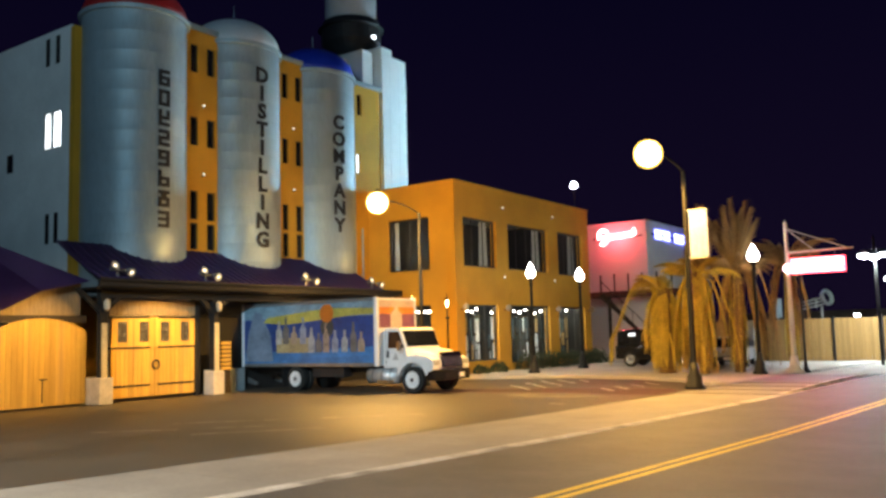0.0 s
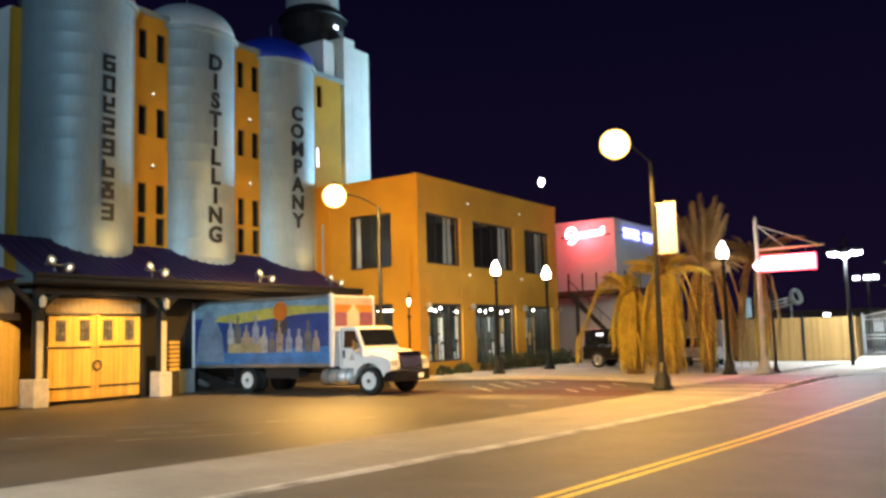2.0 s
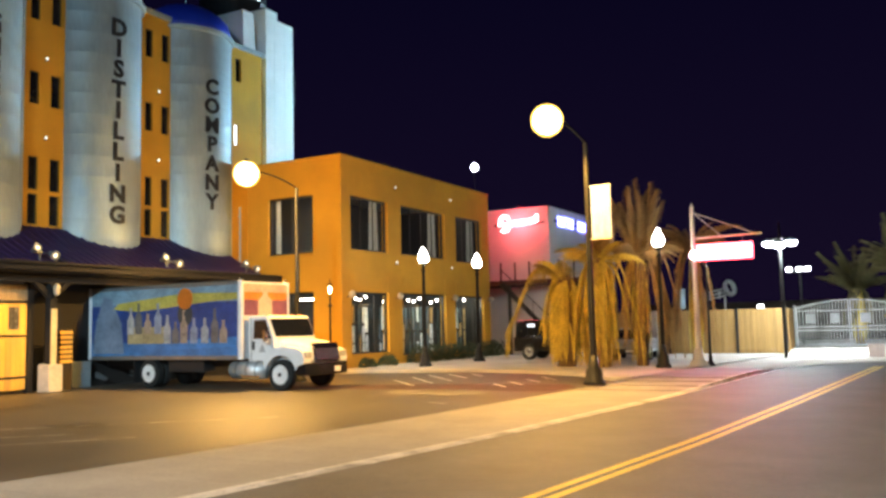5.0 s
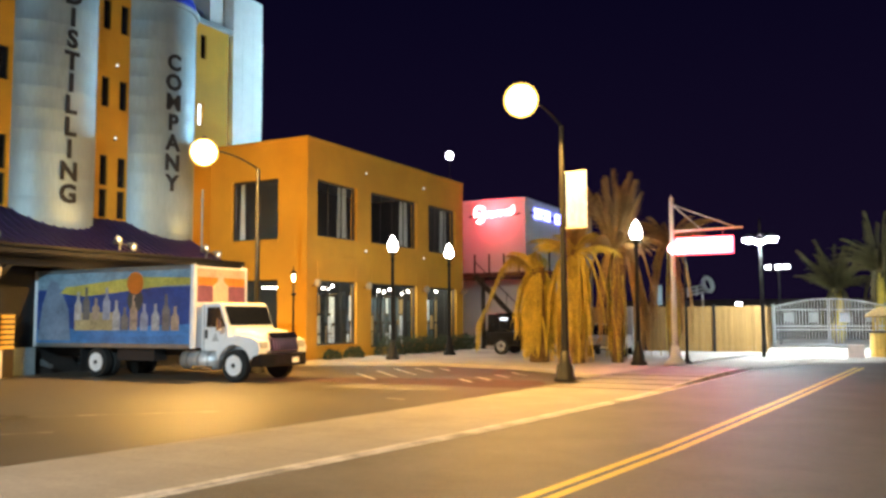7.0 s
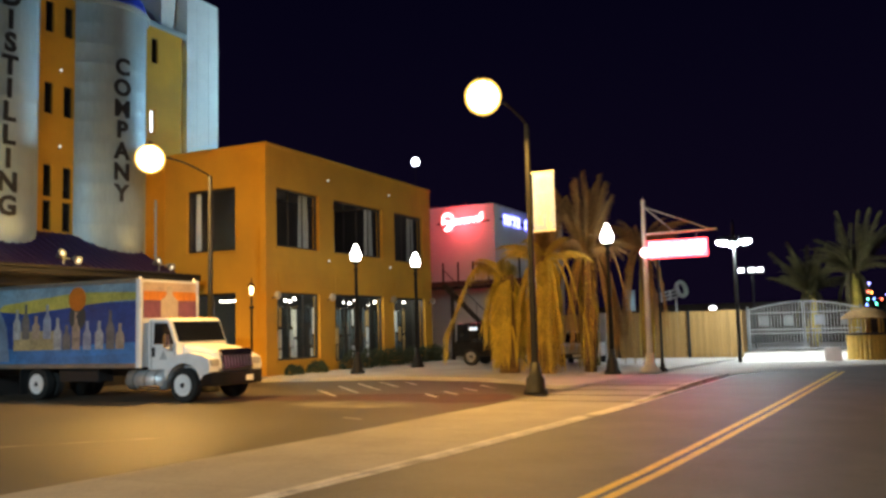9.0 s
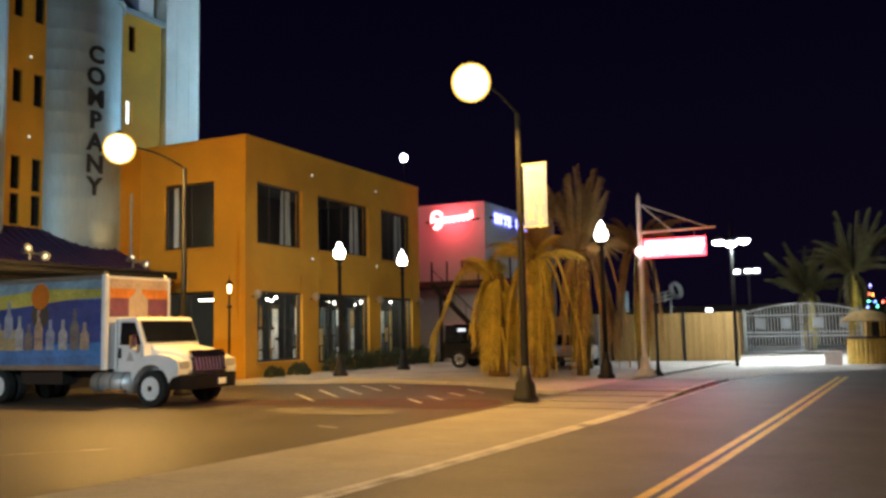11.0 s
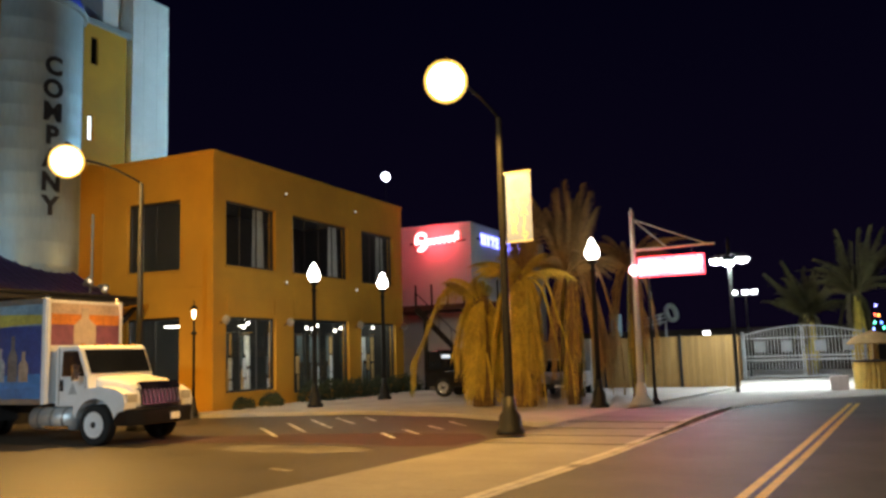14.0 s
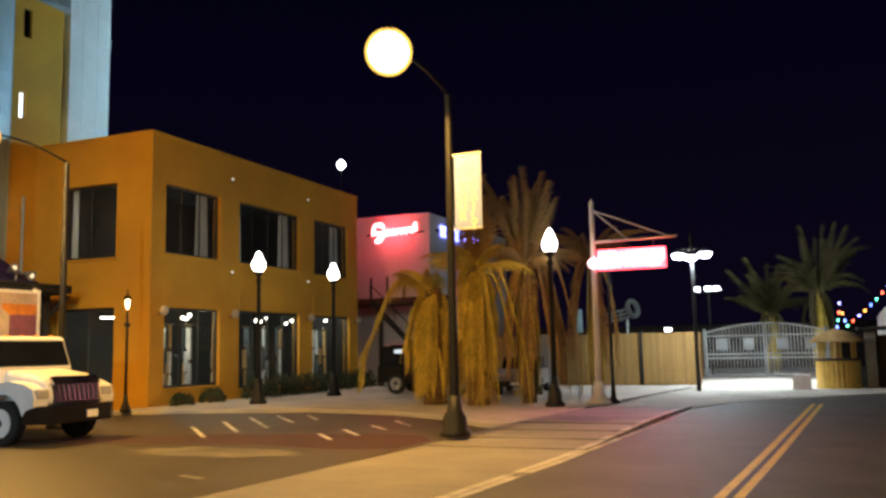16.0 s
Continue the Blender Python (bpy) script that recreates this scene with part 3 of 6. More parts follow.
CY0, CY1, TIP = 17.2, 32.8, 34.1
N = 34
bm = bmesh.new()
rows = []
for i in range(N + 1):
    yy = CY0 + (CY1 - CY0) * i / N
    rows.append([bm.verts.new((-27.15 - 2.85 * k / 4, yy, roof_z(-27.15 - 2.85 * k / 4) - 0.10 * math.sin(k / 4 * math.pi))) for k in range(5)])
for a, b in zip(rows, rows[1:]):
    for k in range(4):
        bm.faces.new((a[k], a[k + 1], b[k + 1], b[k]))
tip_lo, tip_in = bm.verts.new((-27.15, TIP, 4.40)), bm.verts.new((-30.0, TIP, 4.42))
bm.faces.new((rows[-1][4], tip_in, tip_lo, rows[-1][0], rows[-1][1], rows[-1][2], rows[-1][3]))
bmesh.ops.solidify(bm, geom=bm.faces[:], thickness=0.05)
part("roof_sheet", bm, PURPLE, canopy)
seam_me = None
for i in range(44):
    yy = CY0 + 0.06 + i * (CY1 - CY0 - 0.1) / 43
    if seam_me is None:
        bm = bmesh.new()
        pts = [(-27.13 - 2.85 * k / 4, roof_z(-27.15 - 2.85 * k / 4) - 0.10 * math.sin(k / 4 * math.pi) + 0.03) for k in range(5)]
        for (xa, za), (xb, zb) in zip(pts, pts[1:]):
            extrude(bm, [(xa, za - 0.03), (xb, zb - 0.03), (xb, zb + 0.012), (xa, za + 0.012)], "y", -0.013, 0.013)
        ob = part("seam", bm, PURPLE, canopy)
        seam_me = ob.data
    else:
        ob = new("seam", seam_me)
        ob.parent = canopy
    ob.location = (0, yy, 0)
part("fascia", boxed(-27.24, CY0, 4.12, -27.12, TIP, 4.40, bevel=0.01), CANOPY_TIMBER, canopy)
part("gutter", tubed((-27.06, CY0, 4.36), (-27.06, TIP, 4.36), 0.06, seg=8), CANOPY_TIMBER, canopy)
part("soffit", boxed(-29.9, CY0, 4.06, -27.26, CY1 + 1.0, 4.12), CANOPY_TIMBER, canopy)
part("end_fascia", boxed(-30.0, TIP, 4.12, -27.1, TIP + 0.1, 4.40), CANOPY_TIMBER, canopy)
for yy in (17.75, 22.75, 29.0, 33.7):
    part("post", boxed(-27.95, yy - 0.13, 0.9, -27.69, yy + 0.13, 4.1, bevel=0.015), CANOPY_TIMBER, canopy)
    if yy < 25:
        part("post_casing", boxed(-27.685, yy - 0.11, 0.955, -27.64, yy + 0.11, 2.85, bevel=0.01), mat("pale_post_boards", (0.50, 0.42, 0.27), 0.75, 0, 0.25, 1.5, 14, 0.25), canopy, "pale board facing on a dark post")
    part("post_base", boxed(-28.12, yy - 0.28, 0.0, -27.52, yy + 0.28, 0.95, bevel=0.05), STONE, canopy, "pale stone pier")
    for s in (-1, 1):
        bm = extruded([(yy + s * 0.13, 3.2), (yy + s * 0.13, 3.45), (yy + s * 0.9, 4.1), (yy + s * 1.1, 4.1)], "x", -27.9, -27.75)
        part("brace", bm, CANOPY_TIMBER, canopy)
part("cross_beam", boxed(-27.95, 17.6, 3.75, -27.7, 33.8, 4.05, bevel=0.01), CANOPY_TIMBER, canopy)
solid("wall_under_canopy", boxed(-29.1, 22.6, 0, -28.85, 34.9, 4.05), CANOPY_TIMBER, "dark timber wall, blackened for the shade under the canopy", "wall", "structure")
solid("dock_wall", boxed(-28.85, 23.05, 0.0, -28.55, 25.0, 0.95, bevel=0.02), mat("blue_grey_concrete", (0.22, 0.27, 0.29), 0.8, 0, 0.2, 1, 12, 0.3), "low blue-grey concrete dock wall", "wall", "structure")

# floods on the canopy edge: pairs of bell-shaped fittings
bell = [(0.03, 0.0), (0.05, 0.02), (0.07, 0.1), (0.12, 0.2), (0.165, 0.34), (0.17, 0.36), (0.15, 0.35)]
FLOODLENS = glow("flood_lens", (1.0, 0.86, 0.6), 1.0)
for fy in (18.0, 21.9, 27.45, 32.0):
    fl = thing("floodlight", (-27.3, fy, 4.42), "pair of bell-shaped white floodlights on the canopy edge", "floodlight", "canopy floodlights")
    part("bracket", tubed((0, 0, -0.05), (0, 0, 0.35), 0.04, seg=8), GREYSTEEL, fl)
    for s, tilt in ((-1, 70), (1, 110)):
        arm = part("lamp_head", lathed(bell, 16), GREYSTEEL, fl)
        arm.matrix_basis = pose(0.1 if s > 0 else -0.05, s * 0.28, 0.32, 0, tilt, 0)
        le = part("lens", lathed([(0.001, 0.0), (0.14, 0.01), (0.001, 0.03)], 16), FLOODLENS, arm)
        le.location = (0, 0, 0.33)
    part("cross_arm", tubed((0, -0.3, 0.3), (0, 0.3, 0.3), 0.03, seg=6), GREYSTEEL, fl)

# timber doors under the canopy
PIX = -28.30


def plank_row(parent, x, y0, y1, z0, top_of, n, material, thick=0.05, name="plank"):
    w = (y1 - y0) / n
    for i in range(n):
        a, b = y0 + i * w, y0 + (i + 1) * w - 0.012
        bm = bmesh.new()
        extrude(bm, [(a, z0), (b, z0), (b, top_of(b)), (a, top_of(a))], "x", x, x + thick)
        part(name, bm, material, parent)


doors = thing("timber_gate", (0, 0, 0), "pale pine double gate with black iron straps and small panes", "gate")
for k in range(4):
    y0 = 18.42 + k * 0.93
    leaf = part("door_leaf", boxed(PIX - 0.05, y0, 0.12, PIX, y0 + 0.915, 3.1), PINE, doors)
    w = 0.915 / 5
    for i in range(5):
        part("plank", boxed(PIX + 0.002, y0 + i * w + 0.006, 0.14, PIX + 0.035, y0 + (i + 1) * w - 0.006, 1.98), PINE, leaf)
    for a, b, z0, z1 in ((0.0, 0.25, 1.98, 3.1), (0.66, 0.915, 1.98, 3.1), (0.25, 0.66, 1.98, 2.16), (0.25, 0.66, 2.92, 3.1)):
        part("panel_frame", boxed(PIX + 0.002, y0 + a, z0, PIX + 0.04, y0 + b, z1), PINE, leaf)
    part("pane", boxed(PIX + 0.004, y0 + 0.25, 2.16, PIX + 0.014, y0 + 0.66, 2.92), mat("dusty_grey_glass", (0.085, 0.08, 0.075), 0.25, 0, 0.3, 3, 12, 0.1), leaf, "small dusty grey pane")
    for zz in (2.35, 2.54, 2.73):
        part("glazing_bar", boxed(PIX + 0.016, y0 + 0.25, zz - 0.012, PIX + 0.026, y0 + 0.66, zz + 0.012), IRON, leaf)
    part("glazing_bar", boxed(PIX + 0.0165, y0 + 0.443, 2.16, PIX + 0.0265, y0 + 0.467, 2.92), IRON, leaf)
for z in (0.55, 1.95, 3.08):
    for s in (0, 1):
        part("strap_hinge", boxed(PIX + 0.042, 18.2 + s * 2.2, z - 0.035, PIX + 0.06, 20.05 + s * 2.2, z + 0.035, bevel=0.005), IRON, doors, "black iron strap hinge")
part("ring_pull", lathed([(0.16, -0.03), (0.19, 0), (0.16, 0.03), (0.13, 0)], 16, (0, 0, 0), True), IRON, doors).matrix_basis = pose(PIX + 0.08, 20.3, 1.3, 0, 90, 0)
part("lintel_board", boxed(PIX - 0.05, 18.3, 3.14, PIX + 0.03, 22.25, 3.72, bevel=0.01), mat("grey_weathered_boards", (0.25, 0.19, 0.12), 0.8, 0, 0.3, 1.5, 12, 0.3, stretch=(1, 6, 1)), doors)
for yy in (18.18, 22.27):
    part("door_post", boxed(PIX - 0.1, yy - 0.1, 0.0, PIX + 0.1, yy + 0.1, 3.75, bevel=0.01), CANOPY_TIMBER, doors)
shutter = thing("slatted_crate", (-28.0, 23.5, 0), "stack of pale pine slats beside the gate post", "crate")
for i in range(7):
    part("slat", boxed(-0.05, -0.25, 0.95 + i * 0.17, 0.02, 0.25, 1.06 + i * 0.17), PINE, shutter)
part("side_post", boxed(-0.12, -0.3, 0.0, -0.055, 0.3, 2.15), SOFFIT, shutter)
# arched plank fence and its gabled roof
arch = thing("plank_fence", (0, 0, 0), "arched fence of upright pale pine planks", "fence")


def arch_top(yy):
    return 2.42 + 0.62 * max(0.0, 1 - ((yy - 15.75) / 1.8) ** 2) ** 0.7


plank_row(arch, PIX, 14.0, 17.42, 0.08, arch_top, 18, PINE)
part("rail", boxed(PIX - 0.08, 14.0, 0.7, PIX - 0.002, 17.42, 0.85), SOFFIT, arch)
part("latch", boxed(PIX + 0.052, 15.72, 0.95, PIX + 0.075, 15.98, 1.0), IRON, arch)
part("latch_bar", boxed(PIX + 0.052, 15.8, 0.2, PIX + 0.07, 15.84, 0.95), IRON, arch)
plank_row(arch, PIX, 8.0, 13.98, 0.08, lambda yy: 2.42, 30, PINE)
porch = thing("gabled_porch", (0, 0, 0), "timber gable with a purple metal roof beside the canopy", "porch")
part("gable", extruded([(11.0, 3.15), (17.3, 3.15), (17.3, 4.35), (16.4, 4.3), (14.2, 3.5)], "x", -28.6, -28.45), mat("grey_weathered_boards", (0.25, 0.19, 0.12)), porch)
bm = bmesh.new()
v = [bm.verts.new(p) for p in ((-28.0, 6.0, 3.3), (-28.0, 14.3, 3.3), (-31.5, 14.0, 6.4), (-31.5, 6.0, 6.4), (-31.5, 17.6, 4.6), (-28.0, 17.4, 4.35), (-28.0, 15.6, 3.95))]
bm.faces.new((v[0], v[1], v[2], v[3])), bm.faces.new((v[1], v[6], v[5], v[4], v[2]))
bmesh.ops.solidify(bm, geom=bm.faces[:], thickness=0.08)
part("roof_sheet", bm, PURPLE, porch, "purple metal roof")
part("beam", boxed(-28.7, 8.0, 2.9, -28.4, 17.5, 3.15), SOFFIT, porch)
part("pier", boxed(-28.55, 17.45, 0.0, -28.1, 18.05, 0.95, bevel=0.05), STONE, porch, "pale stone pier")

# small lanterns on the canopy posts
for yy in (17.75, 22.75):
    ln = thing("wall_lantern", (-27.69, yy, 3.3), "small pale lantern on a dark timber post", "lantern", "post lanterns")
    part("bracket", boxed(-0.002, -0.05, -0.05, 0.06, 0.05, 0.3), IRON, ln)
    part("body", lathed([(0.05, 0.0), (0.10, 0.06), (0.12, 0.3), (0.03, 0.42)], 8, (0.16, 0, 0)), mat("lantern_glass", (0.5, 0.45, 0.35), 0.3), ln)
    part("arm", boxed(0.055, -0.02, 0.1, 0.16, 0.02, 0.14), IRON, ln)

dsp = thing("downspout", (-29.93, 34.5, 4.9), "pale vertical downspout on the ochre wall", "pipe")
part("pipe", tubed((0, 0, 0), (0, 0, 3.0), 0.05, seg=8), GALV, dsp)
for z in (0.5, 2.5):
    part("clip", boxed(-0.075, -0.07, z, 0.03, 0.07, z + 0.06), GALV, dsp)

# ---- ochre two-storey building ----
EX, SY = -24.4, 35.1
BTOP = 9.86
EAST = [(35.85, 39.05, 5.58, 8.14), (40.3, 44.88, 5.6, 8.15), (46.2, 49.5, 5.55, 8.2), (35.85, 39.05, 0.72, 3.62), (40.3, 44.88, 0.5, 3.65), (46.0, 49.6, 0.5, 3.62)]
SOUTH = [(-28.7, -26.0, 5.45, 8.2), (-28.7, -26.0, 0.6, 3.65)]
wall_with_holes("wall_east", "x", EX, 0.35, SY, 50.5, 0.0, BTOP, EAST, OCHRE, "ochre stucco wall with large shop windows")
wall_with_holes("wall_south", "y", SY, 0.35, -30.6, EX - 0.352, 0.0, BTOP, SOUTH, OCHRE, "ochre stucco wall with large windows")
solid("wall_north", boxed(-36, 50.15, 0, EX - 0.352, 50.5, BTOP), OCHRE, "ochre stucco end wall", "wall", "structure")
solid("roof", boxed(-36.0, SY + 0.352, 9.2, EX - 0.352, 50.148, 9.4), GREYSTEEL, "flat roof of the ochre building", "roof", "structure")
solid("wall_lining", boxed(-30.6, 49.95, 0.02, EX - 0.36, 50.14, 9.15), ROOM, "plaster lining inside the shop, coloured near black for a dark room", "wall", "structure")
solid("wall_inner", boxed(-30.9, SY + 0.352, 0.02, -30.6, 50.14, 9.2), ROOM, "plaster wall inside the shop, coloured near black for a dark room", "wall", "structure")
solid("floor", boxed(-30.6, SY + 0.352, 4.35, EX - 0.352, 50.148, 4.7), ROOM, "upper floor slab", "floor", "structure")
bm = bmesh.new()
for z0, z1, d in ((BTOP, BTOP + 0.1, 0.06), (4.75, 4.87, 0.03)):
    box(bm, EX, SY - d, z0, EX + d, 50.5, z1)
    box(bm, -30.6, SY - d, z0, EX, SY, z1)
solid("trim", bm, OCHRE, "ochre stucco string course and coping", "trim", "structure")
# recessed panels over the lower windows
for a, b, z0, z1 in EAST[3:]:
    bm = bmesh.new()
    box(bm, EX, a + 0.05, 4.40, EX + 0.03, b - 0.05, 4.46), box(bm, EX, a + 0.05, 3.75, EX + 0.03, a + 0.11, 4.40), box(bm, EX, b - 0.11, 3.75, EX + 0.03, b - 0.05, 4.40)
    solid("trim", bm, OCHRE, "raised stucco border above a shop window", "trim", "structure")
rnd = random.Random(4)


def shop_window(axis, a, b, z0, z1, upper, group):
    at = (EX - 0.2, (a + b) / 2, z0) if axis == "x" else ((a + b) / 2, SY + 0.2, z0)
    w = thing("window", at, "large dark window with bronze frame" + (" and pale curtains" if upper else " and lit wares behind"), "window", group, "structure", 0 if axis == "y" else 90)
    hw, hh = (b - a) / 2, z1 - z0
    fr = bmesh.new()
    box(fr, -hw, -0.06, 0, -hw + 0.09, 0.06, hh), box(fr, hw - 0.09, -0.06, 0, hw, 0.06, hh)
    box(fr, -hw + 0.09, -0.06, 0, hw - 0.09, 0.06, 0.09), box(fr, -hw + 0.09, -0.06, hh - 0.09, hw - 0.09, 0.06, hh)
    part("window_frame", fr, FRAME, w)
    n = max(2, round(2 * hw / 1.1))
    for i in range(1, n):
        x = -hw + 2 * hw * i / n
        part("mullion", boxed(x - 0.018, -0.03, 0.09, x + 0.018, 0.03, hh - 0.09), FRAME, w)
    for i in range(n):
        x0, x1 = -hw + 2 * hw * i / n, -hw + 2 * hw * (i + 1) / n
        ob = part("pane", boxed(x0 + 0.018, -0.006, 0.09, x1 - 0.018, 0.006, hh - 0.09), PANE, w)
        ob.visible_shadow = False
    part("window_sill", boxed(-hw - 0.06, -0.28, -0.08, hw + 0.06, -0.07, -0.002, bevel=0.01), OCHRE, w)
    return w


PANE = glass("window_pane")
for i, (a, b, z0, z1) in enumerate(EAST):
    shop_window("x", a, b, z0, z1, i < 3, "building windows")
for i, (a, b, z0, z1) in enumerate(SOUTH):
    shop_window("y", a, b, z0, z1, i < 1, "building windows")


def curtain(x, y, z0, z1, width, turn):
    bm = bmesh.new()
    n = 26
    lo, hi = [], []
    for i in range(n + 1):
        u = -width / 2 + width * i / n
        d = 0.05 * math.sin(i * 1.45)
        lo.append(bm.verts.new((u, d, 0))), hi.append(bm.verts.new((u * 0.85, d * 0.7, z1 - z0)))
    for i in range(n):
        bm.faces.new((lo[i], lo[i + 1], hi[i + 1], hi[i]))
    bmesh.ops.solidify(bm, geom=bm.faces[:], thickness=0.012)
    ob = tagged(part("curtain", bm, CURTAIN, None), "pale pleated curtain drawn to the side of a window", "curtain", "curtains")
    ob.matrix_basis = pose(x, y, z0, 0, 0, turn)


for yy, wd in ((38.55, 0.75), (40.75, 0.75), (44.35, 0.8), (46.6, 0.3), (48.95, 0.75)):
    curtain(EX - 0.55, yy, 5.6, 8.15, wd, 90)
for xx, wd in ((-28.5, 0.3), (-26.2, 0.25)):
    curtain(xx, SY + 0.55, 5.5, 8.2, wd, 0)
# ceiling lights, racks and wares in the shop
SHOPLIGHT = glow("shop_light", (1.0, 0.92, 0.78), 10.0)
for k in range(16):
    yy = 36.1 + k * 0.88
    cl = thing("ceiling_light", (-25.6 - 0.9 * (k % 3), yy, 3.42 + 0.1 * (k % 2)), "small lit round ceiling lamp in the shop", "ceiling light", "shop lights")
    part("canopy", tubed((0, 0, 0.0), (0, 0, 4.35 - 3.42 - 0.1 * (k % 2)), 0.012, seg=6), FRAME, cl)
    smooth(part("shade", lathed([(0.01, 0.0), (0.055, -0.03), (0.07, -0.08), (0.01, -0.13)], 12), SHOPLIGHT, cl))
for k, yy in enumerate([36.1 + 0.38 * i for i in range(9)] + [40.2 + 0.38 * i for i in range(14)] + [46.0 + 0.38 * i for i in range(10)]):
    rack = thing("clothes_rack", (-25.3 - 0.45 * (k % 3), yy, 0.02), "upright rack hung with pale and dark wares", "rack", "shop racks")
    part("upright", tubed((0, 0, 0.0), (0, 0, 3.05), 0.025, seg=6), CHROME, rack)
    part("foot", tubed((0, -0.3, 0.03), (0, 0.3, 0.03), 0.03, seg=6), CHROME, rack)
    part("crossbar", tubed((0, -0.28, 3.05), (0, 0.28, 3.05), 0.02, seg=6), CHROME, rack)
    for j in range(2 + k % 2):
        c = rnd.choice(((0.75, 0.78, 0.72), (0.1, 0.13, 0.14), (0.62, 0.66, 0.68), (0.5, 0.32, 0.12), (0.05, 0.07, 0.07)))
        z, zh, gw = 0.3 + (1.38 - 0.48 * (k % 2)) * j + rnd.random() * 0.12, (1.22 - 0.42 * (k % 2)), 0.03 + 0.055 * rnd.random()
        part("garment", extruded([(-gw, z), (gw, z), (gw * 0.8, z + zh), (-gw * 0.8, z + zh)], "x", -0.04 - 0.05 * (j % 2), 0.04, bevel=0.01), mat("cloth_%d" % (int(c[0] * 100)), c, 0.9, 0, 0.3, 2, 10, 0.2), rack)
for gy in (37.4, 42.5, 47.8):
    lamp("shop_glow", (-26.0, gy, 4.15), 170, (0.90, 0.97, 0.85), 0.2)
    lamp("room_glow", (-26.0, gy, 9.05), 45, (1.0, 0.9, 0.75), 0.2)
lamp("shop_glow", (-27.3, 36.4, 4.15), 25, (1.0, 0.85, 0.6), 0.2)
for lx, ly in ((-27.9, 37.0), (-26.9, 37.6)):
    cl = thing("strip_light", (lx, ly, 3.35), "lit white strip lamp hung in the shop corner", "ceiling light", "shop strip lights", turn=25)
    part("tube", boxed(-0.42, -0.05, 0.0, 0.42, 0.05, 0.06, bevel=0.02), SHOPLIGHT, cl, "glowing white tube")
    part("housing", boxed(-0.46, -0.08, 0.062, 0.46, 0.08, 0.13, bevel=0.02), FRAME, cl)
    for x in (-0.35, 0.35):
        part("rod", tubed((x, 0, 0.13), (x, 0, 1.0), 0.012, seg=6), FRAME, cl)
tl = thing("table_lamp", (-27.6, 37.9, 4.7), "small lit table lamp in the upper room", "lamp")
part("stand", tubed((0, 0, 0), (0, 0, 1.25), 0.05, 0.03, seg=8), FRAME, tl)
part("shade", lathed([(0.2, 1.25), (0.12, 1.55)], 14), glow("table_lamp_shade", (1.0, 0.75, 0.4), 4.0), tl)
# small star lights and wall sconces
STAR = glow("star_light", (0.9, 0.9, 0.85), 0.5)
for yy, zz in ((39.7, 8.95), (45.5, 9.0), (39.7, 5.15), (45.5, 5.15)):
    s = thing("wall_light", (EX, yy, zz), "tiny white star light on the stucco wall", "wall light", "star lights")
    part("bulb", lathed([(0.005, 0.0), (0.05, 0.03), (0.055, 0.07), (0.02, 0.12)], 10), STAR, s).matrix_basis = pose(0.1, 0, -0.05)
    part("mount", boxed(0.0, -0.03, -0.09, 0.12, 0.03, -0.055), FRAME, s)
for yy, zz in ((23.93, 12.4), (23.93, 9.35), (29.4, 12.4), (29.4, 9.35)):
    s = thing("wall_light", (-30.0, yy, zz), "tiny white star light on the stucco wall", "wall light", "star lights")
    part("bulb", lathed([(0.005, 0.0), (0.05, 0.03), (0.055, 0.07), (0.02, 0.12)], 10), STAR, s).matrix_basis = pose(0.1, 0, -0.05)
    part("mount", boxed(0.0, -0.03, -0.09, 0.12, 0.03, -0.055), FRAME, s)
for yy in (35.5, 39.65, 45.45, 50.0):
    s = thing("sconce", (EX, yy, 3.35), "round pale wall sconce, unlit", "sconce", "sconces")
    part("arm", tubed((0, 0, 0), (0.25, 0, 0.1), 0.025, seg=6), FRAME, s)
    smooth(part("globe", lathed([(0.01, -0.16), (0.13, -0.08), (0.16, 0.04), (0.1, 0.17), (0.01, 0.2)], 14, (0.3, 0, 0.1)), mat("frosted_glass", (0.4, 0.36, 0.3), 0.4), s))
# roof floodlight on a mast
rf = thing("roof_light", (-24.8, 49.6, 9.4), "bright white globe light on a roof mast", "roof light")
part("mast", tubed((0, 0, 0), (0, 0, 1.9), 0.02, seg=8), IRON, rf)
smooth(part("globe", lathed([(0.01, -0.24), (0.15, -0.17), (0.22, 0.0), (0.15, 0.17), (0.01, 0.24)], 20, (0, 0, 2.15)), glow("globe_light", (0.85, 0.95, 1.0), 14.0), rf))

